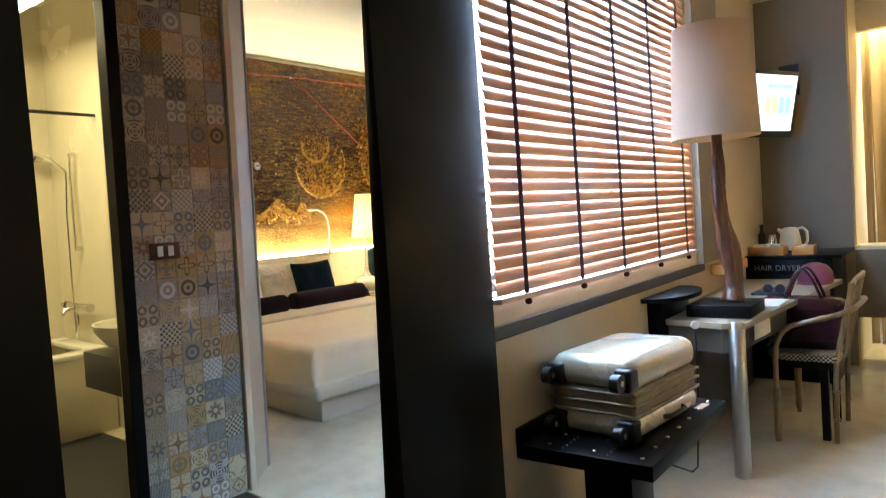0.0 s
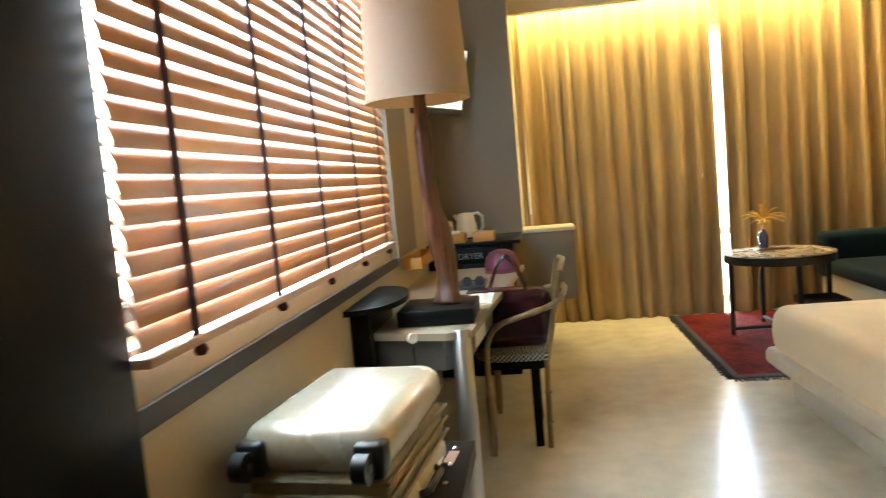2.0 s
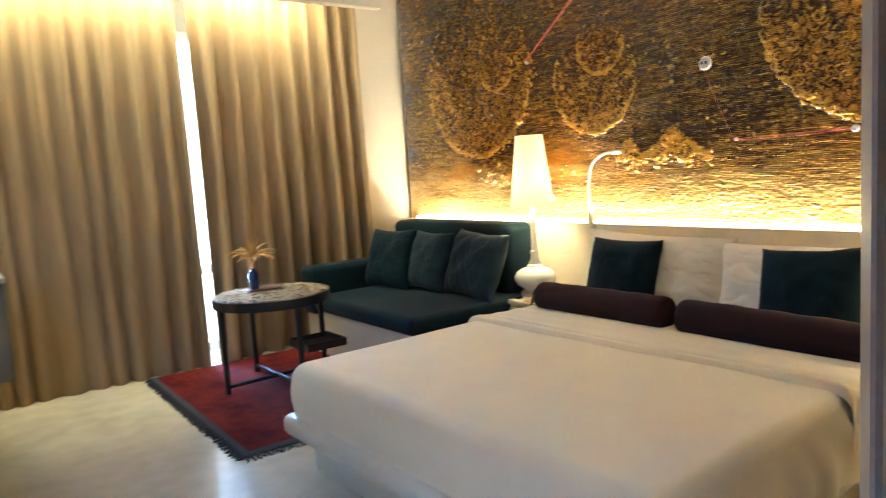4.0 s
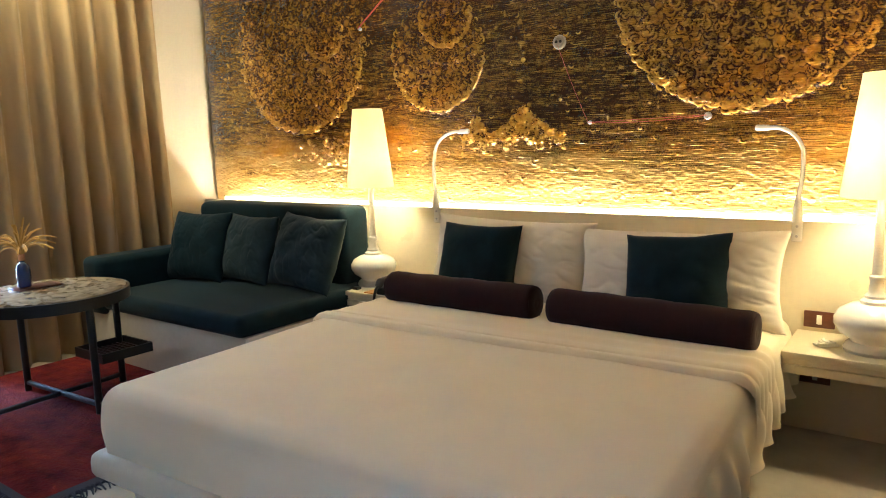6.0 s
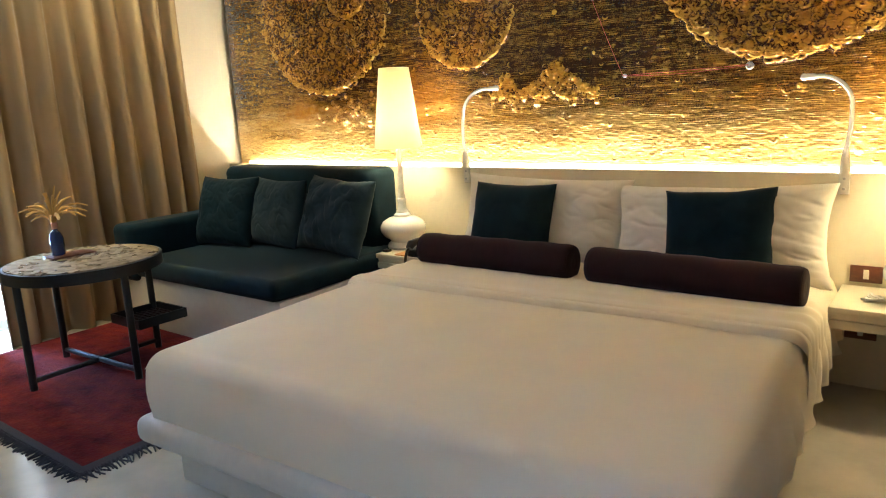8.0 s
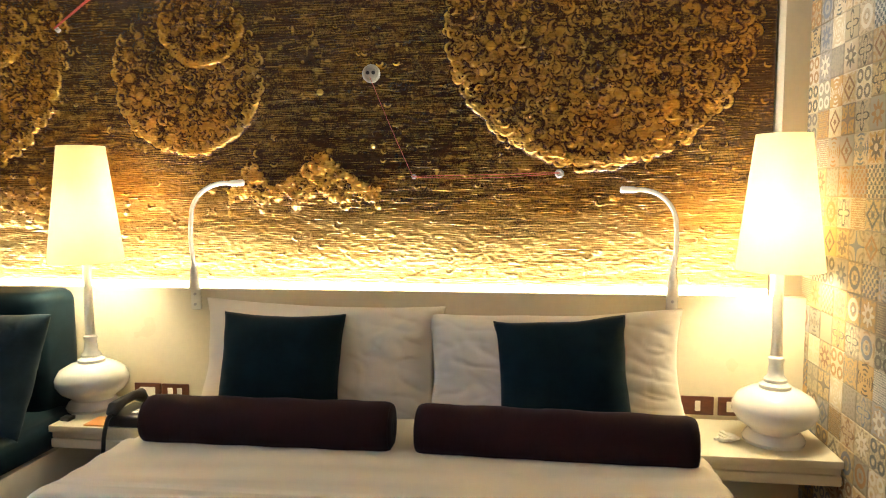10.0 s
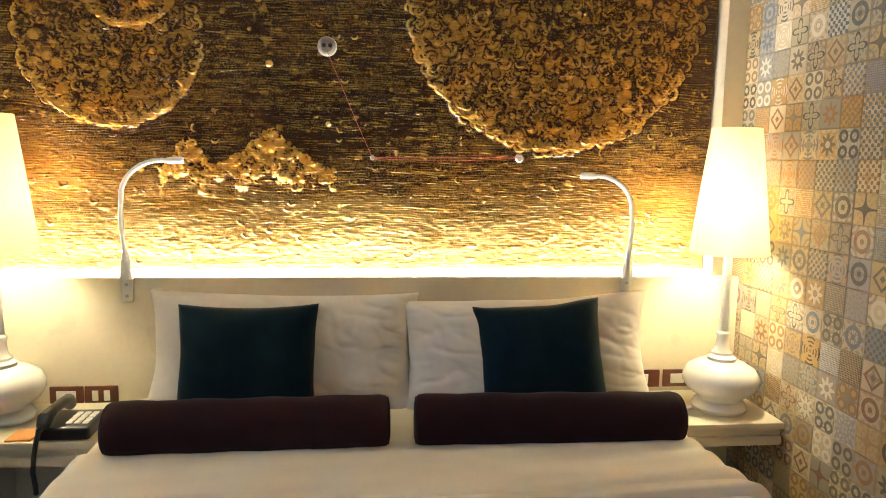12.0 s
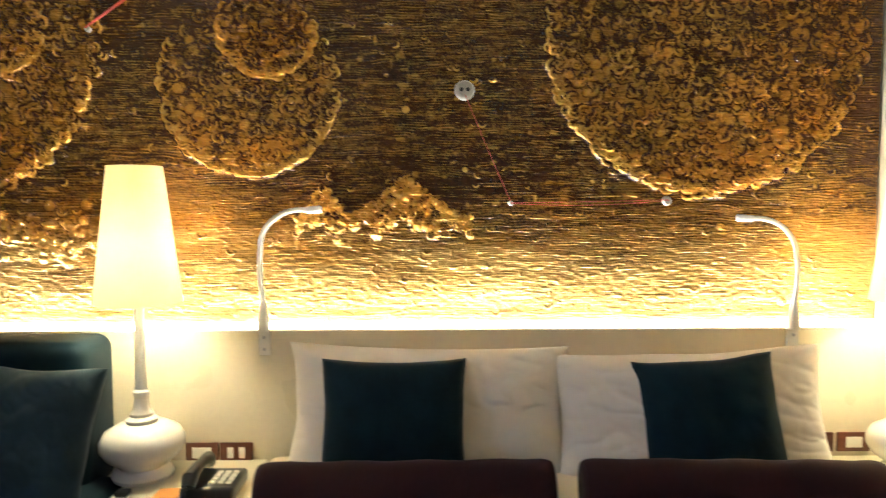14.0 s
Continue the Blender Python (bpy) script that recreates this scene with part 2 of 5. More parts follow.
def solo(name, bm, material, label, category, loc=(0, 0, 0), group="", kind="", smooth=True):
    """A top-level thing that is one mesh."""
    ob = new(name, mesh_of(name, bm, material, smooth, Vector(loc)))
    ob.location = loc
    ORG[ob] = Vector(loc)
    return tagged(ob, label, category, group, kind)


def bx(x0, x1, y0, y1, z0, z1, bevel=0.0, seg=2, bm=None):
    out = bm or bmesh.new()
    t = bmesh.new()
    bmesh.ops.create_cube(t, size=1.0, matrix=Matrix.LocRotScale(((x0 + x1) / 2, (y0 + y1) / 2, (z0 + z1) / 2), None, (x1 - x0, y1 - y0, z1 - z0)))
    if bevel:
        bmesh.ops.bevel(t, geom=t.edges[:], offset=bevel, segments=seg, affect="EDGES", profile=0.5)
    join(out, t)
    return out


def join(bm, t, m=None):
    if m is not None:
        bmesh.ops.transform(t, matrix=m, verts=t.verts)
    vs = {v: bm.verts.new(v.co) for v in t.verts}
    for f in t.faces:
        bm.faces.new([vs[v] for v in f.verts])
    t.free()
    return bm


def tube(points, radii, seg=10, bm=None, closed=True):
    """A round bar along points; radii one number or one a point."""
    bm = bm or bmesh.new()
    pts = [Vector(p) for p in points]
    rs = radii if isinstance(radii, (list, tuple)) else [radii] * len(pts)
    up = None
    rings = []
    for i, p in enumerate(pts):
        d = (pts[min(i + 1, len(pts) - 1)] - pts[max(i - 1, 0)]).normalized()
        if up is None:
            up = d.orthogonal().normalized()
        up = (up - d * up.dot(d)).normalized()
        side = d.cross(up)
        rings.append([bm.verts.new(p + rs[i] * (math.cos(a) * up + math.sin(a) * side)) for a in (2 * math.pi * k / seg for k in range(seg))])
    for a, b in zip(rings, rings[1:]):
        for k in range(seg):
            bm.faces.new((a[k], a[(k + 1) % seg], b[(k + 1) % seg], b[k]))
    if closed:
        bm.faces.new(rings[0][::-1])
        bm.faces.new(rings[-1])
    return bm


def lathe(profile, center, seg=32, bm=None):
    """Turned shape: profile of (radius, height)."""
    bm = bm or bmesh.new()
    c = Vector(center)
    rings = []
    for r, z in profile:
        rings.append([bm.verts.new(c + Vector((r * math.cos(2 * math.pi * k / seg), r * math.sin(2 * math.pi * k / seg), z))) for k in range(seg)])
    for a, b in zip(rings, rings[1:]):
        for k in range(seg):
            bm.faces.new((a[k], a[(k + 1) % seg], b[(k + 1) % seg], b[k]))
    for ring, (r, z) in ((rings[0], profile[0]), (rings[-1], profile[-1])):
        if r > 1e-4:
            bm.faces.new(ring)
    return bm


def sheet(nu, nv, fn, bm=None, wrap=False):
    """A grid of (nu + 1) x (nv + 1) points by fn(u, v), u and v from 0 to 1."""
    bm = bm or bmesh.new()
    g = [[bm.verts.new(fn(i / nu, j / nv)) for j in range(nv + 1)] for i in range(nu + 1)]
    for i in range(nu):
        for j in range(nv):
            bm.faces.new((g[i][j], g[i + 1][j], g[i + 1][j + 1], g[i][j + 1]))
    return bm


def prism(poly, z0, z1, bm=None):
    bm = bm or bmesh.new()
    lo = [bm.verts.new((x, y, z0)) for x, y in poly]
    hi = [bm.verts.new((x, y, z1)) for x, y in poly]
    n = len(poly)
    for i in range(n):
        bm.faces.new((lo[i], lo[(i + 1) % n], hi[(i + 1) % n], hi[i]))
    bm.faces.new(lo[::-1])
    bm.faces.new(hi)
    return bm


def nz(x, y, z=0.0):
    return noise.noise((x, y, z))


# ---- the setting ----
H = 2.87
STR = "structure"


def setting(name, bm, material, label, category, smooth=False):
    return solo(name, bm, material, label, category, kind=STR, smooth=smooth)


setting("floor", bx(-1.35, 3.25, 2.075, 7.6, -0.1, 0.0), M_FLOOR, "polished pale cement bedroom floor with cloudy stains", "floor")
setting("entry_floor", bx(-1.35, 0.50, -1.5, 2.03, -0.1, -0.003), M_DARKWOOD, "dark stained timber floor of the entry", "floor")
setting("threshold_trim", bx(-1.17, 0.50, 2.03, 2.075, -0.1, 0.004), M_TAN, "narrow tan threshold strip between the floors", "trim")
setting("bathroom_floor", bx(0.50, 2.95, -0.5, 2.35, -0.1, -0.004), M_CHAR, "dark stone bathroom floor", "floor")
setting("ceiling", bx(-1.35, 3.25, -1.5, 7.6, H, H + 0.1), M_CEIL, "cream painted plaster ceiling", "ceiling")

# west wall with the blind's window
WY0, WY1, WZ0, WZ1 = 1.99, 4.10, 1.06, 2.62
W = bx(-1.32, -1.17, -1.5, WY0, 0, H)
bx(-1.32, -1.17, WY1, 6.2, 0, H, bm=W)
bx(-1.32, -1.17, WY0, WY1, 0, WZ0, bm=W)
bx(-1.32, -1.17, WY0, WY1, WZ1, H, bm=W)
setting("wall_west", W, M_TAN, "tan plaster wall with a wide window opening", "wall")
setting("dado_trim", bx(-1.17, -1.155, 1.955, 4.4, 0.905, 0.955, 0.003), M_CHAR, "charcoal dado band below the window", "trim")
setting("pilaster_trim", bx(-1.17, -1.13, 4.30, 4.83, 0.955, H), M_TAUPE, "taupe painted pilaster beside the window", "wall")
setting("wall_tv", bx(-1.32, -0.54, 6.05, 6.2, 0, H), M_TAUPE, "taupe painted wall carrying the television", "wall")
setting("wall_west_alcove", bx(-0.69, -0.54, 6.2, 7.6, 0, H), M_WALL, "cream wall beside the curtain", "wall")
N = bx(-0.54, -0.53, 7.45, 7.6, 0, H)
bx(2.55, 3.25, 7.45, 7.6, 0, H, bm=N)
bx(-0.53, 2.55, 7.45, 7.6, 2.5, H, bm=N)
setting("wall_north", N, M_WALL, "cream wall around the balcony window", "wall")
setting("column", bx(2.60, 2.955, 7.13, 7.45, 0, H, 0.004), M_WALL, "cream column beside the curtain", "wall")
setting("art_return_north", bx(2.955, 3.10, 7.192, 7.45, 0, H), M_WALL, "cream return beside the artwork", "wall")
setting("wall_east", bx(3.10, 3.25, 2.2, 7.6, 0, H), M_WALL, "cream wall behind the headboard", "wall")
# added behind the curtain to block the bright slit below sill height
setting("slit_blocker", bx(-0.54, -0.20, 7.36, 7.44, 0, 0.95), M_WALL, "added low cream wall blocking the slit behind the curtain", "wall")
setting("curtain_pelmet", bx(-0.54, 2.62, 6.70, 6.78, 2.625, H), M_WALL, "cream pelmet board hiding the curtain track", "trim")
setting("wall_entry", bx(-1.32, 3.25, -1.65, -1.5, 0, H), M_TAN, "plain entry wall", "wall")

# the wall between bathroom and bedroom, with its cut corner
setting("wall_south", prism([(0.44, 1.54), (0.44, 2.075), (0.635, 2.315), (0.95, 2.47), (3.10, 2.47), (3.10, 2.2), (0.62, 2.2), (0.62, 1.54)], 0, H), M_PIER, "grey-tan wall with a cut corner and tiled faces", "wall")
setting("corner_trim", tube([(0.635, 2.313, 0), (0.635, 2.313, H)], 0.012, 8), M_GREYEDGE, "grey ridged corner bead", "trim")
setting("pier_trim", bx(0.418, 0.462, 2.052, 2.085, 0, H), M_WALL, "cream corner strip on the tiled pier", "trim")

# bathroom shell
B = bx(0.50, 0.62, -0.5, 0.60, 0, H)
bx(0.50, 0.62, 0.60, 1.50, 2.35, H, bm=B)
setting("wall_bathroom_front", B, M_TAN, "tan wall beside the bathroom doorway", "wall")
setting("wall_bathroom_back", bx(2.80, 2.95, -0.5, 2.2, 0, H), M_BATHWALL, "cream tiled bathroom wall", "wall")
setting("wall_bathroom_south", bx(0.50, 2.95, -0.62, -0.5, 0, H), M_BATHWALL, "cream tiled bathroom side wall", "wall")
setting("wall_bathroom_north", bx(0.62, 2.80, 2.19, 2.2, 0, H), M_BATHWALL, "cream tiled bathroom wall behind the basin", "wall")
setting("wall_entry_east", bx(0.50, 0.62, -1.5, -0.62, 0, H), M_TAN, "tan entry wall", "wall")
setting("door_jamb", bx(0.425, 0.50, 1.485, 1.54, 0, 2.40, 0.003), M_BLACK, "black bathroom door jamb", "trim")
setting("door_head", bx(0.425, 0.50, 0.60, 1.485, 2.34, 2.40, 0.003), M_BLACK, "black bathroom door head", "trim")
setting("backdrop_west", bx(-2.6, -2.58, 0.0, 6.5, 0.4, 4.5), M_SKYGLOW, "bright hazy sky outside the window", "sky")
setting("backdrop_north", bx(-1.0, 3.6, 8.8, 8.82, -0.5, 4.0), M_SKYGLOW, "bright hazy sky beyond the balcony", "sky")


# ---- wardrobe front with the mirror ----
def wardrobe_front():
    t = thing("wardrobe", "black lacquered wardrobe front with a tall mirror", "wardrobe", (-1.15, 1.0, 0), kind="")
    part("side_panel", bx(-1.17, -1.112, 1.437, 1.945, 0, 2.85, 0.003), M_BLACK, t)
    part("side_panel", bx(-1.17, -1.112, -0.9, 0.565, 0, 2.85, 0.003), M_BLACK, t)
    g = bx(0, 0.006, -0.46, 0.46, -1.4, 1.4)
    m = Matrix.Translation((-1.1475, 0.985, 1.40)) @ Euler((0, radians(1.04), radians(-0.82))).to_matrix().to_4x4()
    bmesh.ops.transform(g, matrix=m, verts=g.verts)
    part("mirror_pane", g, M_MIRROR, t, "tall frameless mirror", smooth=False)


wardrobe_front()


# ---- bed ----
def bed():
    t = thing("bed", "double bed with white sheets on a cream platform", "bed", (1.85, 3.86, 0))
    part("plinth", bx(0.865, 2.81, 2.97, 4.74, 0, 0.165, 0.006), M_BEDBASE, t)
    part("platform", bx(0.765, 2.84, 2.868, 4.845, 0.165, 0.262, 0.035, 4), M_BEDBASE, t)

    def top(u, v):
        # finer towards the rounded edges
        u -= 0.115 * math.sin(2 * math.pi * u)
        v -= 0.115 * math.sin(2 * math.pi * v)
        x, y = 0.80 + 2.03 * u, 2.875 + 1.905 * v
        def drop(e):
            q = max(0, 1 - e / 0.065)
            return 0.065 * (1 - math.sqrt(max(0, 1 - q * q)))
        e = min(u * 2.03, v * 1.905, (1 - v) * 1.905)
        z = 0.509 - min(0.062, math.hypot(drop(u * 2.03), drop(min(v, 1 - v) * 1.905))) - 0.004 * math.exp(-e / 0.2) + min(1, e / 0.12) * (0.006 * nz(x * 2.2, y * 2.2) + 0.002 * nz(x * 9, y * 7))
        return (x, y, z - 0.03 * max(0, u - 0.75))
    bm = sheet(84, 76, top)

    def side(u, v):
        # round the foot and both long sides
        per = 2.03 + 1.905 + 2.03
        s = u * per
        if s < 2.03:
            x, y, nx, ny = 2.83 - s, 4.78, 0, 1
        elif s < 2.03 + 1.905:
            x, y, nx, ny = 0.80, 4.78 - (s - 2.03), -1, 0
        else:
            x, y, nx, ny = 0.80 + (s - 3.935), 2.875, 0, -1
        z = 0.446 - (0.446 - 0.255) * v
        w = 0.013 * math.sin(math.pi * min(1, v * 1.1)) + 0.005 * nz(s * 5, z * 5) * v
        if ny < 0:
            # the loosely hanging south side
            k = min(1, max(0, (x - 0.95) / 0.5))
            w += k * v * (0.022 + 0.019 * math.sin(x * 31 + 6 * nz(x * 2.1, v * 0.8)) + 0.028 * nz(x * 9, v * 1.2))
            z -= 0.035 * k * v
        return (x + nx * w, y + ny * w, z)
    sheet(330, 12, side, bm)
    bmesh.ops.remove_doubles(bm, verts=bm.verts, dist=0.003)
    part("mattress", bm, M_SHEET, t, "white tightly tucked sheet over the mattress", smooth="all")

    def over(s, half, r):
        """Across the bed and down both sides, round the mattress edge."""
        a = abs(s)
        sg = 1 if s > 0 else -1
        if a < half - r:
            return s, 0.0
        q = (a - half + r) / r
        if q < math.pi / 2:
            return sg * (half - r + r * math.sin(q)), -r * (1 - math.cos(q))
        return sg * half, -r - (a - half + r - r * math.pi / 2)

    def fold(u, v):
        # turned-down band across the bed, hanging over both sides
        x = 1.855 + 0.02 * nz(v * 3, 4.0) + 0.46 * u
        s = (v - 0.5) * 2.30
        y, dz = over(s, 0.966, 0.055)
        q = min(1, u / 0.045)
        lift = 0.024 * math.sqrt(max(0, 1 - (1 - q) ** 2)) * (1 - 0.55 * min(1, u / 0.35)) - 0.012 * math.exp(-((u - 0.17 - 0.02 * nz(v * 5, 1.0)) / 0.022) ** 2)
        crease = 0.007 * math.sin(u * 24 + 3 * nz(v * 2.4, u * 1.5) + v * 4) * (0.25 + 1.4 * max(0, 0.42 - v) + 0.5 * max(0, v - 0.8))
        z = 0.511 + dz + lift + crease - (0.016 if u == 0 else 0) - 0.012 * u
        y += math.copysign(0.010 * math.sin(x * 40) * min(1, -dz * 9), s) if dz < -0.02 else 0
        return (x, 3.8275 + y, z)
    part("turned_down_sheet", sheet(90, 120, fold), M_SHEET, t, "turned-down cotton top sheet", smooth="all")
    # the bed stands a little askew to the room
    turn = radians(2.4)
    p = Vector((0.80, 4.78, 0))
    t.location = p + Matrix.Rotation(turn, 3, "Z") @ (Vector(t.location) - p)
    t.rotation_euler = (0, 0, turn)

bed()


def cushion(name, label, material, w, h, d, m, category="pillow", group="", wob=0.011, seed=0.0, creased=0.0):
    """A stuffed cushion, w wide, h high, d thick, standing in its own x z plane."""
    bm = bmesh.new()
    n = 84 if creased else 40
    for sgn in (-1, 1):
        def f(u, v):
            a, b = 2 * u - 1, 2 * v - 1
            k = (1 - abs(a) ** 3.6) * (1 - abs(b) ** 3.6)
            pin = 1 - (0.075 if creased else 0.06) * (1 - abs(b) ** 2) * abs(a) ** 2
            pin2 = 1 - (0.085 if creased else 0.07) * (1 - abs(a) ** 2) * abs(b) ** 2
            kk = max(0.0, k) ** 0.5
            t = d / 2 * max(0.0, k) ** 0.55 + wob * kk * nz(a * 2.3 + seed, b * 2.3, seed + sgn) - wob * 0.22 * kk * max(0, 1 - 5 * abs(nz(a * 2.6 * w / h + seed, b * 1.7 + 0.8 * a, seed * 2)))
            if creased:
                # creases that run in from the seams, and a few across the middle
                rim = max(abs(a), abs(b)) ** 2
                t -= creased * kk * rim * max(0, 1 - 4 * abs(nz(a * 3.4 + 2 * b + seed, b * 2.6 - 1.2 * a, seed + 3 * sgn)))
                t -= creased * 0.6 * kk * max(0, 1 - 6 * abs(nz(a * 3.1 + 1.6 * b + seed * 3, b * 2.2 - 1.1 * a, seed)))
            return (a * w / 2 * pin + 0.3 * wob * nz(b * 2 + seed, 1.0) * abs(a) ** 3, sgn * max(t, 0.001), h / 2 + b * h / 2 * pin2 + 0.35 * wob * nz(a * 2 + seed, 7.0) * max(0, b) ** 3)
        sheet(n, n, f, bm)
    bmesh.ops.remove_doubles(bm, verts=bm.verts, dist=0.0035)
    ob = new(name, mesh_of(name, bm, material, "all"))
    ob.matrix_world = m
    return tagged(ob, label, category, group)


def stand(x, y, z, yaw, lean, roll=0):
    """Pose of a cushion that leans back by lean degrees, its front turned to yaw."""
    return Matrix.Translation((x, y, z)) @ Euler((0, 0, radians(yaw))).to_matrix().to_4x4() @ Euler((radians(-lean), radians(roll), 0)).to_matrix().to_4x4()


cushion("pillow", "plump white cotton pillow against the headboard", M_PILLOW, 0.95, 0.445, 0.20, stand(2.67, 4.285, 0.475, -90, 14, 1.2), group="bed pillows", wob=0.016, seed=1, creased=0.009)
cushion("pillow", "plump white cotton pillow against the headboard", M_PILLOW, 0.93, 0.43, 0.20, stand(2.645, 3.40, 0.475, -90, 15, -2), group="bed pillows", wob=0.016, seed=5, creased=0.009)
cushion("throw_cushion", "square dark teal velvet cushion on the bed", M_TEAL, 0.47, 0.425, 0.17, stand(2.545, 4.39, 0.475, -90, 17), "cushion", "teal bed cushions", seed=2)
cushion("throw_cushion", "square dark teal velvet cushion on the bed", M_TEAL, 0.46, 0.425, 0.17, stand(2.55, 3.36, 0.475, -90, 17, -4), "cushion", "teal bed cushions", seed=7)


def bolster(y0, y1, x, z, tilt):
    r = 0.082
    L = y1 - y0
    m = Matrix.Translation((x, y0, z)) @ Euler((radians(-90), 0, radians(tilt))).to_matrix().to_4x4()
    t = thing("bolster", "round maroon velvet bolster lying before the pillows", "bolster", (x, (y0 + y1) / 2, z - r), "bolsters")

    def turned(prof):
        b = lathe(prof, (0, 0, 0), 32)
        bmesh.ops.transform(b, matrix=m, verts=b.verts)
        return b
    part("cover", turned([(0.070, 0.004), (0.078, 0.010), (r, 0.030)] + [(r + 0.0022 * math.sin(k * 1.7 + y0), 0.03 + (L - 0.06) * k / 14) for k in range(1, 14)] + [(r, L - 0.03), (0.078, L - 0.010), (0.070, L - 0.004)]), M_MAROON, t, smooth="all")
    for z0, s in ((0.004, -1), (L - 0.004, 1)):
        part("end_panel", turned([(0.071, z0), (0.055, z0 + s * 0.006), (0.02, z0 + s * 0.003), (0, z0)]), M_MAROON, t)
        part("piping", turned([(0.070, z0 - 0.003), (0.0745, z0), (0.070, z0 + 0.003)]), M_MAROON, t)


bolster(3.92, 4.76, 2.37, 0.569, 1)
bolster(2.985, 3.84, 2.34, 0.569, -2)


# ---- headboard and its wall ----
def headboard():
    t = thing("headboard", "long cream headboard panel with a light ledge", "headboard", (2.95, 4.9, 0))
    part("panel", bx(2.935, 2.975, 2.475, 7.128, 0, 0.925, 0.004), M_LACQ, t)
    part("rear_panel", bx(2.975, 3.10, 2.475, 7.19, 0, 0.86), M_LACQ, t, smooth=False)
    # LED strip raised above the lip to stand in for the washed-out art foot
    part("light_strip", bx(3.046, 3.056, 2.58, 7.02, 0.890, 0.938), M_LED, t, "warm white LED strip, raised as the glow below the artwork", smooth=False)


headboard()
setting("art_return_south", bx(2.99, 3.10, 2.475, 2.565, 0.86, H), M_WALL, "cream return beside the artwork", "wall")


M_SHELL = surf("worn_shell", (0.42, 0.38, 0.32), 0.35, big=30, fine=120, vary=0.2, bump=0.2)


def artwork():
    """Relief panel: combed dark ground, gilded discs, a rocky mound."""
    y0, y1, z0, z1 = 2.572, 7.145, 0.87, 2.825
    nu, nv = 1200, 820
    u, v = np.meshgrid(np.linspace(y0, y1, nu + 1), np.linspace(z0, z1, nv + 1), indexing="ij")
    rs = np.random.RandomState(4)

    def blur_noise(sy, sz):
        a = rs.rand(max(4, int((y1 - y0) / sy)) + 2, max(4, int((z1 - z0) / sz)) + 2)
        fi = (u - y0) / (y1 - y0) * (a.shape[0] - 2.001)
        fj = (v - z0) / (z1 - z0) * (a.shape[1] - 2.001)
        i, j = fi.astype(int), fj.astype(int)
        p, q = fi - i, fj - j
        p, q = p * p * (3 - 2 * p), q * q * (3 - 2 * q)
        return (a[i, j] * (1 - p) * (1 - q) + a[i + 1, j] * p * (1 - q) + a[i, j + 1] * (1 - p) * q + a[i + 1, j + 1] * p * q) * 2 - 1
    warp = 0.012 * blur_noise(0.35, 0.12) + 0.004 * blur_noise(0.06, 0.03)
    comb = np.sin((v + warp) * 2 * np.pi / 0.0098) * (0.35 + 0.65 * blur_noise(0.026, 0.012))
    h = 0.0040 * comb * np.clip((v - 0.90) / 0.45, 0.3, 1) + 0.0020 * blur_noise(0.02, 0.010)
    gilt = 0.10 + 0.08 * blur_noise(0.5, 0.25) + 0.10 * blur_noise(0.08, 0.012) + 0.42 * np.clip(comb, 0, 1) ** 1.5
    lumps = np.abs(blur_noise(0.028, 0.022)) * 0.7 + np.abs(blur_noise(0.014, 0.012)) * 0.5
    curl = np.clip(1 - 5 * np.abs(blur_noise(0.045, 0.035)), 0, 1)
    crust = np.zeros_like(u)
    discs = [(3.238, 2.03, 0.60, 1), (4.950, 1.835, 0.330, 1), (6.12, 2.02, 0.61, 0.8), (4.880, 2.045, 0.172, 1), (5.874, 2.055, 0.165, 1)]
    for cy, cz, r, k in discs:
        d = np.hypot(u - cy, v - cz) + 0.012 * blur_noise(0.09, 0.09)
        inside = np.clip((r - d) / 0.03, 0, 1)
        # gold and rim grow towards the bottom, painting in the LED light from below
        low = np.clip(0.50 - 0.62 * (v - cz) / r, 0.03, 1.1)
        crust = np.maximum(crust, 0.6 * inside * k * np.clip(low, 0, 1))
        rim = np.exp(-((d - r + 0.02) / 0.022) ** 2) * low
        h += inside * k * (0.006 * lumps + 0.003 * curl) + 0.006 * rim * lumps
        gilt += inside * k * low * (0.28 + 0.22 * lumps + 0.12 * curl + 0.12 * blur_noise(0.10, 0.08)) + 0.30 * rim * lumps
    # the mound and its smaller neighbour
    for cy, cz, sy, sz, k in ((4.42, 1.36, 0.24, 0.09, 0.10), (5.75, 1.27, 0.30, 0.10, 0.45)):
        g = np.exp(-((u - cy) / sy) ** 2 - ((v - cz) / sz) ** 2 * np.where(v > cz, 1.0, 0.8))
        g = np.clip(g * 1.7 - 0.45 + 0.25 * blur_noise(0.05, 0.04), 0, 1)
        h += k * g * (0.006 + 0.010 * lumps)
        gilt += k * g * (0.15 + 0.35 * lumps)
        crust = np.maximum(crust, k * g)
    # curled strokes and pebbles of thick paint, laid one by one
    gy, gz = u[:, 0], v[0, :]
    ground_h = h.copy()

    def stroke(cy, cz, r, hh, gold, kind, turn):
        i0, i1 = np.searchsorted(gy, (cy - 1.4 * r, cy + 1.4 * r))
        j0, j1 = np.searchsorted(gz, (cz - 1.4 * r, cz + 1.4 * r))
        if i1 <= i0 or j1 <= j0:
            return
        a, b = u[i0:i1, j0:j1] - cy, v[i0:i1, j0:j1] - cz
        d = np.hypot(a, b) / r
        if kind == 0:
            m = np.clip(1 - d * d, 0, 1)
        else:
            face = np.clip(0.35 + 0.75 * (a * np.cos(turn) + b * np.sin(turn)) / (r * np.maximum(d, 0.2)), 0, 1)
            m = np.exp(-((d - 0.75) / 0.24) ** 2) * face
        cand = ground_h[i0:i1, j0:j1] + hh * m
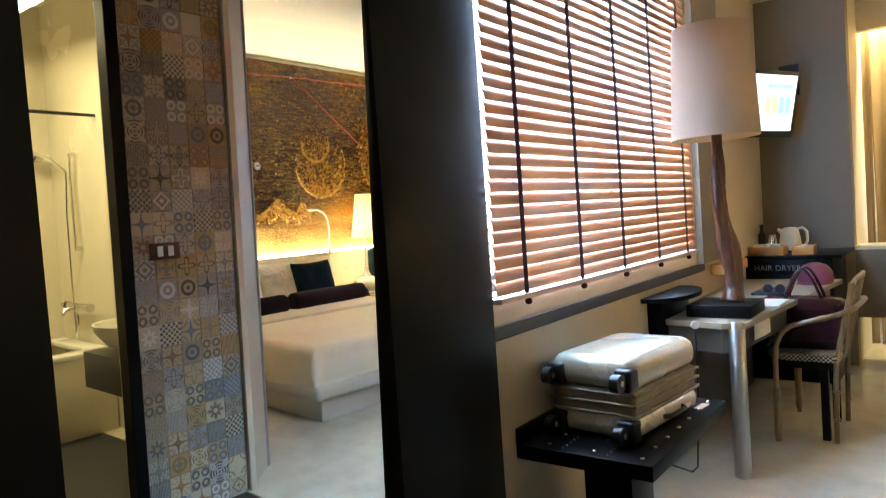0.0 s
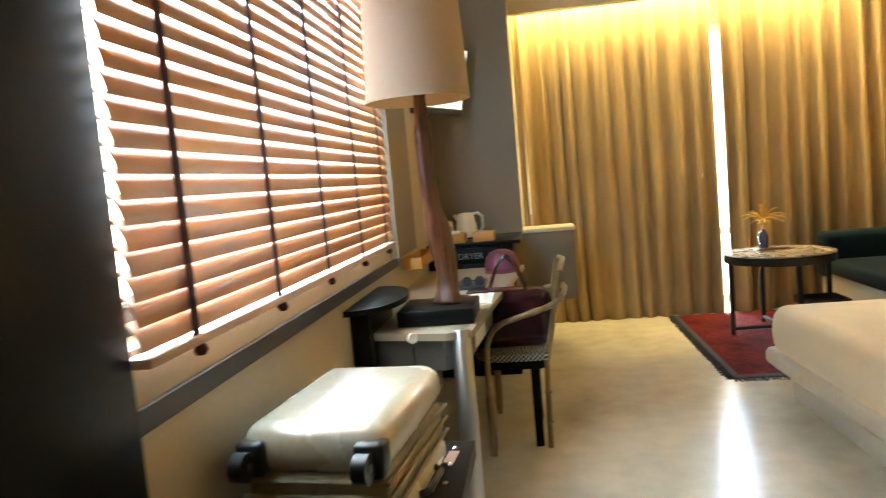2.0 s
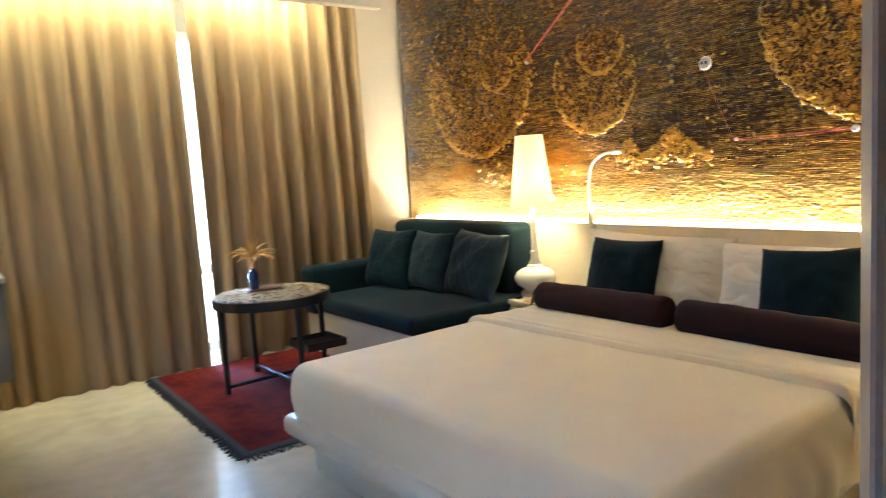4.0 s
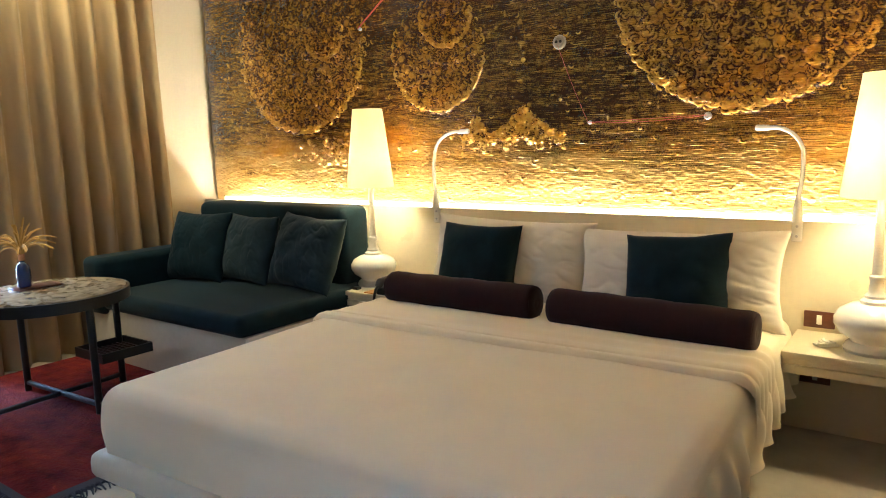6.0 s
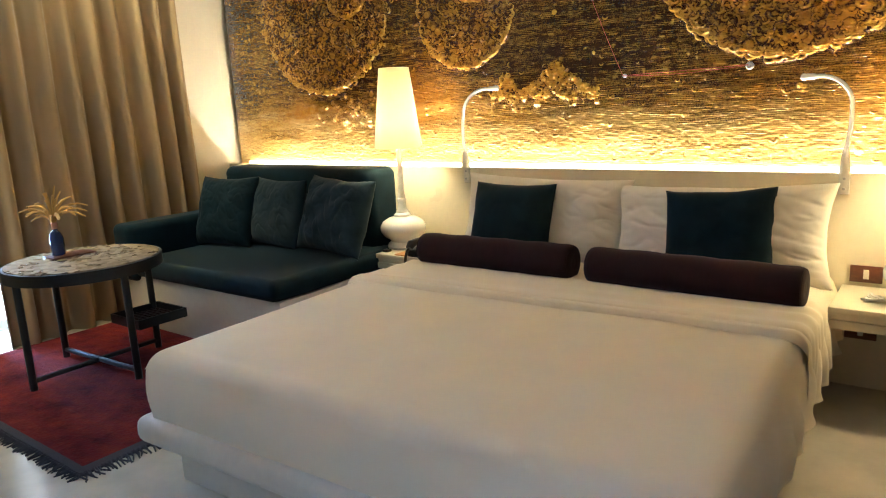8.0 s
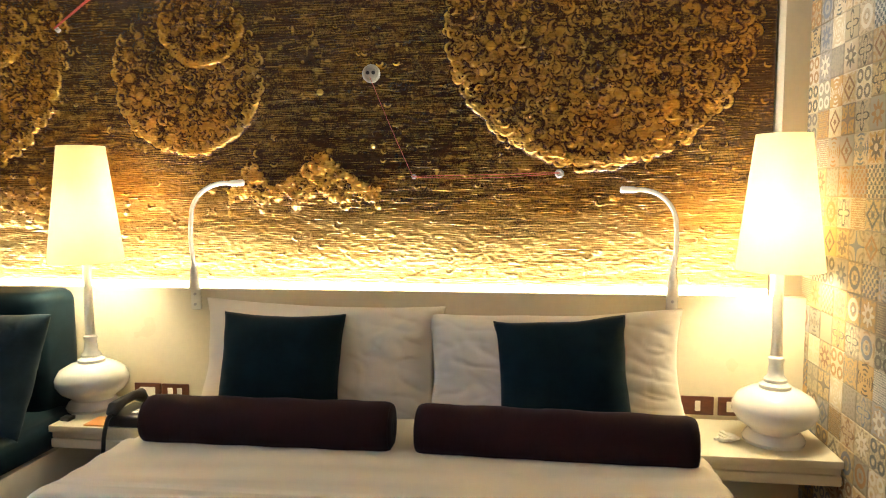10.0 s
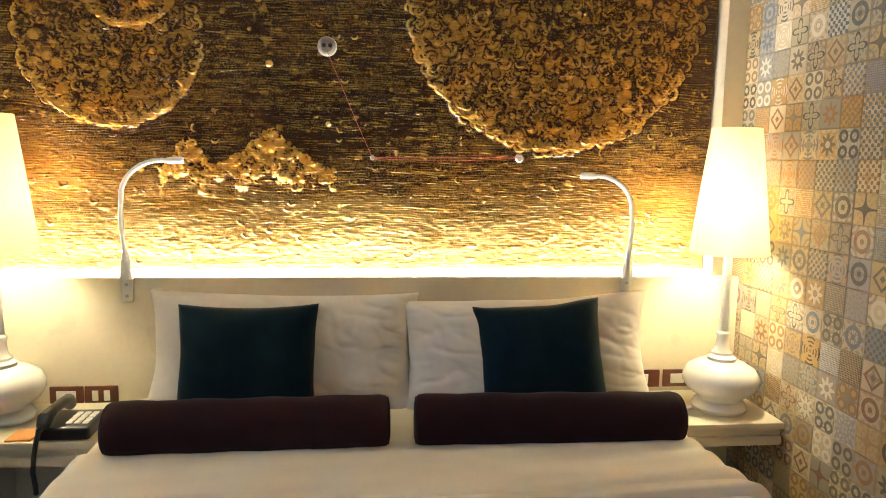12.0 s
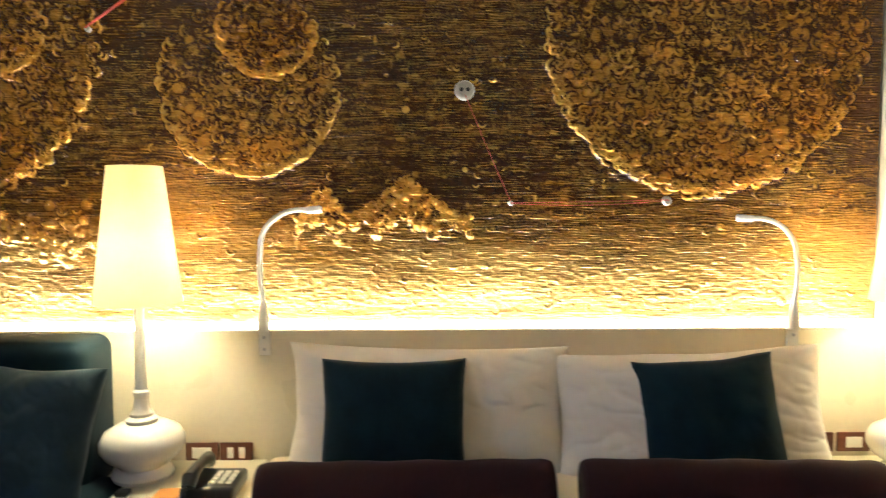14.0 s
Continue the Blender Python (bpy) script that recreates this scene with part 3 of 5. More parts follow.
        on = (cand > h[i0:i1, j0:j1]) & (m > 0.05)
        h[i0:i1, j0:j1] = np.where(on, cand, h[i0:i1, j0:j1])
        gilt[i0:i1, j0:j1] = np.where(on, np.maximum(0.22 * gilt[i0:i1, j0:j1], gold * np.clip(1.5 * m - 0.2, 0, 1)), gilt[i0:i1, j0:j1])
    for cy, cz, r, k in discs:
        for q in range(int(1800 * r * r / 0.36 * k)):
            ang, rad = rs.uniform(0, 2 * np.pi), r * np.sqrt(rs.uniform(0, 1))
            py, pz = cy + rad * np.cos(ang), cz + rad * np.sin(ang)
            # light from below put into the gold: strokes low on a disc are brighter
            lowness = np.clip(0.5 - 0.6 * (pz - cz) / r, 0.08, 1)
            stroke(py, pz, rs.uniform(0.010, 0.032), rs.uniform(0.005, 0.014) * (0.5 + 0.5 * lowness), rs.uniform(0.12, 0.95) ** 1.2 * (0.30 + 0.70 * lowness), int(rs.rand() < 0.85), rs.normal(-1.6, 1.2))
        # bright rim strokes bunched at the bottom, standing in for the LED light
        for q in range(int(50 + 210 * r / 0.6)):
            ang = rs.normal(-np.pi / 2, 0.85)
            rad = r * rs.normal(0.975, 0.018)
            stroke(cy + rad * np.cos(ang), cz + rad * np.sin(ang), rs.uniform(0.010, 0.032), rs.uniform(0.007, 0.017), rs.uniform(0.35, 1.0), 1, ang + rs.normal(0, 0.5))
    for q in range(720):
        rr = rs.uniform(0.006, 0.019)
        cy = rs.uniform(4.12, 4.78)
        top = 1.325 + 0.165 * np.exp(-(abs(cy - 4.365) / 0.13) ** 1.6) + 0.115 * np.exp(-((cy - 4.68) / 0.065) ** 2)
        cz = top - (top - 1.29 + 0.03 * np.sin(cy * 37) + 0.02 * np.sin(cy * 83)) * rs.uniform(0, 1)
        rr *= 0.75 + 2.4 * (top - 1.325)
        stroke(cy, cz, rr, rr * rs.uniform(0.7, 1.0), rs.uniform(0.35, 1.4), int(rs.rand() < 0.6), rs.normal(-1.5, 1.3))
    for q in range(160):
        stroke(rs.normal(5.72, 0.20), rs.normal(1.27, 0.05), rs.uniform(0.012, 0.026), rs.uniform(0.008, 0.018), rs.uniform(0.3, 0.8), int(rs.rand() < 0.5), -1.5)
    for q in range(520):
        stroke(rs.uniform(y0, y1), rs.uniform(z0, z1), rs.uniform(0.005, 0.020), rs.uniform(0.004, 0.009), rs.uniform(0.3, 0.9), int(rs.rand() < 0.94), rs.normal(-1.5, 0.9))
    # scattered strokes
    st = np.clip(blur_noise(0.05, 0.018) * blur_noise(0.02, 0.03) * 4 - 1.1, 0, 1)
    h += 0.003 * st
    gilt += 0.25 * st
    # gold raised towards the foot: the cove light's brightness put into the colour
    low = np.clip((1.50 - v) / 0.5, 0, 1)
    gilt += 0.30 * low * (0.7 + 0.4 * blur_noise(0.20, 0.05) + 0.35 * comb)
    # rust-gold patches low beside the discs, the first an orange lamp glow painted in
    rust_glow = np.zeros_like(u)
    for cy, cz, sy, sz in ((5.30, 1.32, 0.30, 0.16), (2.78, 1.20, 0.20, 0.20), (6.3, 1.25, 0.5, 0.12)):
        rust_glow = np.maximum(rust_glow, np.exp(-((u - cy) / sy) ** 2 - ((v - cz) / sz) ** 2) * (0.8 + 0.4 * blur_noise(0.12, 0.06)))
    gilt += 0.30 * rust_glow
    # the cove light's pale glow, painted along the foot of the panel
    cove_glow = np.clip((1.30 - v + 0.10 * blur_noise(0.35, 0.08) + 0.04 * blur_noise(0.05, 0.015)) / 0.30, 0, 1)
    gilt += 0.34 * cove_glow * (0.60 + 0.50 * comb)
    red = np.clip((0.25 + 0.55 * blur_noise(0.6, 0.4)) * (1 - 0.7 * low) + 0.5 * np.clip(1 - np.abs(u - 2.62) / 0.12, 0, 1) + 0.5 * rust_glow, 0, 1)
    for cy, cz, r, k in discs:
        red = np.clip(red + 0.45 * np.clip((r - np.hypot(u - cy, v - cz)) / 0.05, 0, 1), 0, 1)
    x = 3.067 - h
    co = np.stack([x, u, v], -1).reshape(-1, 3)
    idx = np.arange((nu + 1) * (nv + 1)).reshape(nu + 1, nv + 1)
    quads = np.stack([idx[:-1, :-1], idx[:-1, 1:], idx[1:, 1:], idx[1:, :-1]], -1).reshape(-1, 4)
    org = Vector((3.07, 4.858, 0.87))
    me = bpy.data.meshes.new("relief_panel")
    me.vertices.add(len(co))
    me.vertices.foreach_set("co", (co - np.array(org)).astype(np.float32).ravel())
    me.loops.add(quads.size)
    me.loops.foreach_set("vertex_index", quads.astype(np.int32).ravel())
    me.polygons.add(len(quads))
    me.polygons.foreach_set("loop_start", np.arange(0, quads.size, 4, dtype=np.int32))
    me.polygons.foreach_set("loop_total", np.full(len(quads), 4, dtype=np.int32))
    for nm, a in (("gilt", gilt), ("ruddy", red), ("crust", crust), ("cove_glow", cove_glow)):
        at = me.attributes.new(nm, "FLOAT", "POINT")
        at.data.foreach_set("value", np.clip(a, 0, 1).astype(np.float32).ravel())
    me.update(calc_edges=True)
    me.validate()
    m, nt, b = nodes_of("gilded_relief")
    ga = node(nt, "ShaderNodeAttribute", attribute_name="gilt")
    ra = node(nt, "ShaderNodeAttribute", attribute_name="ruddy")
    tc = node(nt, "ShaderNodeTexCoord")
    ca = node(nt, "ShaderNodeAttribute", attribute_name="crust")
    nf = node(nt, "ShaderNodeTexNoise", Scale=150.0, Detail=5.0)
    lnk(nt, tc.outputs["Object"], nf.inputs["Vector"])
    mp = node(nt, "ShaderNodeMapping")
    mp.inputs["Scale"].default_value = (1, 12, 95)
    lnk(nt, tc.outputs["Object"], mp.inputs["Vector"])
    streak = node(nt, "ShaderNodeTexNoise", Scale=1.6, Detail=5.0, Roughness=0.65)
    lnk(nt, mp.outputs[0], streak.inputs["Vector"])
    warp = node(nt, "ShaderNodeTexNoise", Scale=22.0, Detail=2.0)
    lnk(nt, tc.outputs["Object"], warp.inputs["Vector"])
    wv = node(nt, "ShaderNodeMix", data_type="VECTOR")
    wv.inputs[0].default_value = 0.06
    lnk(nt, tc.outputs["Object"], wv.inputs[4])
    lnk(nt, warp.outputs["Color"], wv.inputs[5])
    vo = node(nt, "ShaderNodeTexVoronoi", Scale=52.0)
    lnk(nt, wv.outputs[1], vo.inputs["Vector"])
    flake = node(nt, "ShaderNodeSeparateColor")
    lnk(nt, vo.outputs["Color"], flake.inputs[0])
    flk = mth(nt, "MULTIPLY", ca.outputs["Fac"], mth(nt, "SUBTRACT", mth(nt, "POWER", flake.outputs[0], 1.6), 0.30))
    ground = mixc(nt, ra.outputs["Fac"], (0.026, 0.012, 0.003), (0.056, 0.019, 0.003))
    gold = mixc(nt, ra.outputs["Fac"], (0.76, 0.45, 0.07), (0.66, 0.29, 0.022))
    # rust, ochre and olive paint lying in patches at two sizes
    hue = node(nt, "ShaderNodeTexNoise", Scale=9.0, Detail=4.0, Roughness=0.7)
    hue2 = node(nt, "ShaderNodeTexNoise", Scale=46.0, Detail=2.0)
    for q in (hue, hue2):
        lnk(nt, tc.outputs["Object"], q.inputs["Vector"])
    hf = mth(nt, "ADD", mth(nt, "MULTIPLY", hue.outputs[0], 0.6), mth(nt, "MULTIPLY", hue2.outputs[0], 0.4))
    hf = mth(nt, "MULTIPLY", mth(nt, "SUBTRACT", hf, 0.40), 5.0, True)
    gold = mixc(nt, mth(nt, "MULTIPLY", hf, 0.6), gold, (0.52, 0.20, 0.012))
    ground = mixc(nt, mth(nt, "MULTIPLY", hf, 0.8), ground, (0.060, 0.022, 0.003))
    # gold paled low down, where the cove glow is painted in
    sa = node(nt, "ShaderNodeAttribute", attribute_name="cove_glow")
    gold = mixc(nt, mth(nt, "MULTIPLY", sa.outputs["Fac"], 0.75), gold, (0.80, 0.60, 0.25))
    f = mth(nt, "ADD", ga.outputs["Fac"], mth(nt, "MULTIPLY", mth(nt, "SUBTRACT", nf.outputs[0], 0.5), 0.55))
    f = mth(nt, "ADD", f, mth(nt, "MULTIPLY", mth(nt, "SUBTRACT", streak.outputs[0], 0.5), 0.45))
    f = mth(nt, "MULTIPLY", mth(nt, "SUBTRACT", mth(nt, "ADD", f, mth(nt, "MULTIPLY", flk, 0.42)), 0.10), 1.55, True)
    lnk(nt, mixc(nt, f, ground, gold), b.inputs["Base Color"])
    lnk(nt, mth(nt, "MULTIPLY", f, 0.5), b.inputs["Metallic"])
    b.inputs["Roughness"].default_value = 0.27
    b.inputs["Specular IOR Level"].default_value = 0.25
    b.inputs["Coat Weight"].default_value = 0.5
    b.inputs["Coat Roughness"].default_value = 0.2
    hgt = mth(nt, "ADD", mth(nt, "MULTIPLY", nf.outputs[0], 0.6), mth(nt, "MULTIPLY", streak.outputs[0], 0.8))
    hgt = mth(nt, "ADD", hgt, mth(nt, "MULTIPLY", mth(nt, "MULTIPLY", ca.outputs["Fac"], vo.outputs["Distance"]), 1.6))
    bp = node(nt, "ShaderNodeBump", Strength=0.7, Distance=0.004)
    lnk(nt, hgt, bp.inputs["Height"])
    lnk(nt, bp.outputs[0], b.inputs["Normal"])
    me.materials.append(m)
    me.shade_smooth()
    t = thing("artwork", "huge dark brown and gold relief of discs above the bed", "artwork", org)
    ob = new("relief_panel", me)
    ob.parent = t
    ORG[ob] = ORG[t]
    part("backing_board", bx(3.072, 3.098, y0, y1, z0, z1), M_BLACK, t, smooth=False)
    for p in ((4.144, 1.807, 0.038), (3.970, 1.385, 0.010), (3.379, 1.392, 0.018), (5.537, 2.034, 0.012), (4.60, 2.69, 0.014)):
        y, z, r = p
        k = bmesh.new()
        lathe([(0.0, 0.012), (r * 0.35, 0.012), (r * 0.6, 0.016), (r * 0.85, 0.013), (r, 0.004), (r, 0)], (0, 0, 0), 18, k)
        bmesh.ops.transform(k, matrix=Matrix.Translation((3.062, y, z)) @ Euler((0, radians(-90), 0)).to_matrix().to_4x4(), verts=k.verts)
        b_ob = part("button", k, M_SHELL, t, "pale shell button")
        if r > 0.03:
            for s in (-1, 1):
                part("button_hole", tube([(3.044, y + s * 0.012, z + 0.002), (3.0485, y + s * 0.012, z + 0.002)], 0.008, 10), M_RUBBER, b_ob)
    for a, b2, n in (((4.144, 1.79), (3.97, 1.385), 1), ((3.97, 1.385), (3.379, 1.395), 2), ((5.537, 2.034), (4.60, 2.69), 2), ((4.60, 2.69), (3.50, 2.655), 2), ((4.60, 2.69), (6.6, 2.74), 2)):
        for k in range(n):
            o = (k - (n - 1) / 2) * 0.010
            pts = [(3.034 - 0.004 * math.sin(math.pi * s), a[0] + (b2[0] - a[0]) * s, a[1] + (b2[1] - a[1]) * s + o * (0.3 + math.sin(math.pi * s)) - 0.006 * math.sin(math.pi * s)) for s in (i / 8 for i in range(9))]
            part("thread", tube(pts, 0.0011 if a[1] < 2 else 0.0026, 5), M_RED, t, "red cotton thread")


artwork()


# ---- curtains ----
def curtain(name, x0, x1, folds, seed, lean=0.0, shift=0.0, deep=1.0):
    ztop, zbot = 2.80, -0.004
    n = folds * 14

    def f(u, v):
        s = u
        wig = s + 0.75 / folds * nz(s * folds * 0.33 + seed, 0.3) + 0.12 / folds * nz(s * folds * 0.8 + seed, v * 1.6)
        ph = 2 * math.pi * folds * wig
        amp = deep * (0.027 + 0.018 * v + 0.022 * nz(s * 6 + seed, v * 0.8))
        x = x0 + (x1 - x0) * s + lean * v * (1 - s) + 0.016 * math.cos(ph) * v
        y = 6.985 + shift * min(1, max(0, (x - 1.35) / 0.5)) + amp * math.sin(ph) + 0.30 * amp * math.sin(2 * ph + 1.3 + 2 * nz(s * 5, v * 1.2, seed)) + 0.014 * nz(s * 18, v * 3, seed)
        return (x, y, ztop + (zbot - ztop) * v)
    bm = sheet(n, 26, f)
    ob = solo(name, bm, M_CURT, "full-length golden brown pleated curtain, nearly closed", "curtain", ((x0 + x1) / 2, 6.985, 0), "curtain pair", smooth="all")
    md = ob.modifiers.new("thick", "SOLIDIFY")
    md.thickness = 0.004
    return ob


curtain("curtain", -0.575, -0.475, 1, 5.0, 0.0, 0.0, 0.3)
curtain("curtain", -0.487, 1.085, 11, 1.0, 0.024, 0.0, 0.68)
curtain("curtain", 1.155, 2.60, 9, 8.0, 0.0, 0.075, 1.45)
solo("curtain_track", bx(-0.5, 2.58, 6.97, 7.0, 2.80, 2.83), M_WHITE, "white curtain track under the ceiling", "curtain track", (1, 6.98, 2.8))


def balcony_window():
    t = thing("window_1", "tall bright balcony window behind the curtain", "window", (1.37, 7.5, 0), kind=STR)
    for x in (-0.53, 0.2, 0.95, 1.72, 2.49):
        part("window_frame", bx(x, x + 0.06, 7.48, 7.56, 0, 2.5), M_WHITE, t, smooth=False)
    for z in (0, 0.62, 2.44):
        part("window_frame", bx(-0.47, 2.49, 7.485, 7.555, z, z + 0.06), M_WHITE, t, smooth=False)
    for x0, x1 in ((-0.47, 0.2), (0.26, 0.95), (1.01, 1.72), (1.78, 2.49)):
        p = part("pane", bx(x0, x1, 7.515, 7.521, 0.06, 2.44), M_GLASS, t, smooth=False)
        p.visible_shadow = False


balcony_window()


def blind_window():
    t = thing("window_2", "wide side window behind the wooden blind", "window", (-1.26, 3.0, 1.06), kind=STR)
    for y in (WY0, (WY0 + WY1) / 2 - 0.03, WY1 - 0.06):
        part("window_frame", bx(-1.30, -1.25, y, y + 0.06, WZ0, WZ1), M_CHAR, t, smooth=False)
    for z in (WZ0, WZ1 - 0.06):
        part("window_frame", bx(-1.295, -1.255, WY0 + 0.06, WY1 - 0.06, z, z + 0.06), M_CHAR, t, smooth=False)
    p = part("pane", bx(-1.278, -1.272, WY0 + 0.06, WY1 - 0.06, WZ0 + 0.06, WZ1 - 0.06), M_GLASS, t, smooth=False)
    p.visible_shadow = False


blind_window()


def blind():
    t = thing("venetian_blind", "closed cherry-brown wooden venetian blind with dark tapes", "blind", (-1.11, 3.0, 1.05))
    y0, y1 = 1.955, 4.055
    pitch, w, tilt = 0.0435, 0.058, radians(66)
    # one slat, slightly crowned, its outer edge up
    sb = bmesh.new()
    prof = [(s * w / 2, 0.0062 * (1 - s * s)) for s in (-1, -0.6, -0.2, 0.2, 0.6, 1)]
    ca, sa = math.cos(tilt), math.sin(tilt)
    for sgn, th in ((1, 0.0), (-1, -0.003)):
        rows = []
        for y in (y0 - 3.0, y1 - 3.0):
            rows.append([sb.verts.new((-(a * ca) + (b + th) * sa, y, a * sa + (b + th) * ca)) for a, b in prof])
        for i in range(len(prof) - 1):
            sb.faces.new((rows[0][i], rows[0][i + 1], rows[1][i + 1], rows[1][i]))
    bmesh.ops.bridge_loops(sb, edges=[e for e in sb.edges if e.is_boundary])
    me = mesh_of("slat", sb, M_SLAT, True)
    z = 1.098
    while z < 2.60:
        ob = new("slat", me)
        ob.parent = t
        ob.location = (0, 0, z - 1.05)
        z += pitch
    part("bottom_rail", bx(-1.136, -1.084, y0, y1, 1.042, 1.062, 0.005), M_RAIL_DAYLIT, t, "bottom rail, paled as if daylit from behind")
    part("head_rail", bx(-1.14, -1.085, y0, y1, 2.60, 2.66, 0.004), M_SLAT, t)
    for y in (2.135, 2.58, 3.015, 3.46, 3.90):
        for x in (-1.093, -1.128):
            part("ladder_tape", bx(x - 0.001, x + 0.001, y - 0.013, y + 0.013, 1.05, 2.62), M_TAPE, t, smooth=False)
        part("tape_knob", lathe([(0, 0), (0.010, 0.003), (0.014, 0.012), (0.010, 0.022), (0, 0.026)], (-1.088, y, 1.020), 12), M_TAPE, t)


blind()


# ---- bedside ----
def nightstand(y0, y1):
    t = thing("bedside_shelf", "cream lacquered wall-mounted bedside shelf", "nightstand", (2.75, (y0 + y1) / 2, 0.36), "bedside shelves")
    part("top", bx(2.555, 2.934, y0, y1, 0.425, 0.452, 0.005), M_LACQ, t)
    part("apron", bx(2.575, 2.934, y0, y1, 0.398, 0.425, 0.004), M_LACQ, t)
    part("lower_board", bx(2.565, 2.934, y0, y1, 0.362, 0.398, 0.006), M_LACQ, t)


nightstand(4.87, 5.295)
nightstand(2.478, 2.94)


def bedside_lamp(x, y):
    t = thing("table_lamp", "lit white turned table lamp with a tapered cream shade", "lamp", (x, y, 0.452), "bedside lamps")
    p = [(0, 0), (0.098, 0.0), (0.102, 0.012), (0.092, 0.030), (0.078, 0.040), (0.082, 0.050), (0.120, 0.075), (0.138, 0.105), (0.138, 0.130), (0.122, 0.160), (0.085, 0.182), (0.052, 0.190), (0.052, 0.202), (0.045, 0.206), (0.038, 0.212), (0.038, 0.222), (0.027, 0.235), (0.022, 0.275), (0.026, 0.285), (0.026, 0.296), (0.019, 0.303), (0.017, 0.40), (0.016, 0.62), (0, 0.62)]
    part("base", lathe([(r, z + 0.452) for r, z in p], (x, y, 0), 36), M_CERAM, t)
    s = part("shade", lathe([(0.142, 1.052), (0.088, 1.512), (0.086, 1.512), (0.140, 1.052)], (x, y, 0), 40), M_SHADE, t, "glowing cream cloth shade")
    # keep the shade open at both ends
    bm = bmesh.new()
    bm.from_mesh(s.data)
    bmesh.ops.delete(bm, geom=[f for f in bm.faces if len(f.verts) > 4], context="FACES")
    bm.to_mesh(s.data)
    bm.free()
    part("bulb", lathe([(0, 1.13), (0.014, 1.13), (0.016, 1.15), (0.027, 1.18), (0.027, 1.20), (0.0, 1.185)], (x, y, 0), 16), M_WHITE, t)


bedside_lamp(2.782, 5.262)
bedside_lamp(2.723, 2.644)


def reading_light(y, s, tip_y, tip_z):
    t = thing("reading_light", "white gooseneck reading light screwed to the headboard", "lamp", (2.93, y, 0.84), "reading lights")
    part("plate", bx(2.918, 2.935, y - 0.021, y + 0.021, 0.838, 0.935, 0.006), M_CERAM, t)
    for z in (0.862, 0.905):
        part("screw", tube([(2.914, y, z), (2.919, y, z)], 0.006, 8), M_CHROME, t)
    part("socket", lathe([(0.0, 0.925), (0.024, 0.925), (0.022, 0.95), (0.012, 1.02), (0.009, 1.04), (0, 1.04)], (2.915, y, 0), 14), M_CERAM, t)
    pts, rad = [], []
    top = tip_z + 0.012
    for i in range(25):
        k = i / 24
        if k < 0.55:
            q = k / 0.55
            yy, zz = y + s * 0.012 * math.sin(q * 2.2), 1.03 + (top - 0.13 - 1.03) * q
        else:
            q = (k - 0.55) / 0.45 * math.pi / 2 * 1.08
            rr = abs(tip_y - y)
            yy, zz = y - s * (rr * (1 - math.cos(q))) * 0.93 + s * 0.011, top - 0.13 + 0.13 * math.sin(q)
        pts.append((2.915 + 0.05 * k * k, yy, zz))
        rad.append(0.009)
    part("gooseneck", tube(pts, rad, 10), M_CERAM, t)
    e = Vector(pts[-1])
    d = (e - Vector(pts[-3])).normalized()
    part("head", tube([e - d * 0.01, e + d * 0.005, e + d * 0.05, e + d * 0.055], [0.009, 0.013, 0.014, 0.010], 12), M_CERAM, t)


reading_light(4.874, 1, 4.72, 1.352)
reading_light(2.958, -1, 3.10, 1.315)


def switch_plate(y, z, ins, n, label="mahogany socket plate with white inserts on the headboard"):
    t = thing("switch_plate", label, "switch", (2.932, y, z), "headboard sockets")
    part("plate", bx(2.924, 2.9355, y - 0.060, y + 0.060, z - 0.036, z + 0.036, 0.003), M_SWITCH, t)
    for k in range(n):
        o = (k - (n - 1) / 2) * 0.042
        part("insert", bx(2.920, 2.9245, y + o - ins / 2, y + o + ins / 2, z - 0.020, z + 0.020, 0.002), M_WHITE, t)


switch_plate(5.11, 0.480, 0.070, 1)
switch_plate(4.985, 0.480, 0.022, 2)
switch_plate(2.855, 0.505, 0.020, 1)
switch_plate(2.72, 0.505, 0.060, 1)
switch_plate(2.86, 0.255, 0.020, 1)


def telephone():
    x, y, z = 2.65, 4.975, 0.452
    t = thing("telephone", "black desk telephone on the bedside shelf", "telephone", (x, y, z))
    part("body", bx(x - 0.09, x + 0.09, y - 0.085, y + 0.085, z, z + 0.045, 0.012, 3), M_RUBBER, t)
    for i in range(4):
        for j in range(3):
            part("key", bx(x - 0.055 + i * 0.028, x - 0.035 + i * 0.028, y - 0.068 + j * 0.026, y - 0.050 + j * 0.026, z + 0.044, z + 0.050, 0.002), M_PAPER, t)
    part("handset", tube([(x - 0.105, y + 0.05, z + 0.055), (x - 0.085, y + 0.05, z + 0.075), (x - 0.03, y + 0.05, z + 0.085), (x + 0.04, y + 0.05, z + 0.085), (x + 0.085, y + 0.05, z + 0.075), (x + 0.105, y + 0.05, z + 0.055)], [0.020, 0.026, 0.018, 0.018, 0.026, 0.020], 12), M_RUBBER, t)
    cord = [(2.55, 5.03, 0.505), (2.538, 5.036, 0.492), (2.532, 5.042, 0.465), (2.530, 5.05, 0.42), (2.532, 5.058, 0.36), (2.538, 5.055, 0.31), (2.55, 5.06, 0.28)]
    part("cord", tube(cord, 0.008, 8), M_RUBBER, t)


telephone()
solo("notepad", bx(2.565, 2.66, 5.075, 5.155, 0.452, 0.458), M_ORANGE, "orange notepad on the bedside shelf", "notepad", (2.65, 5.17, 0.452))
solo("remote_control", bx(2.60, 2.64, 5.24, 5.28, 0.452, 0.468, 0.004), M_RUBBER, "black remote control on the bedside shelf", "remote control", (2.62, 5.35, 0.452))
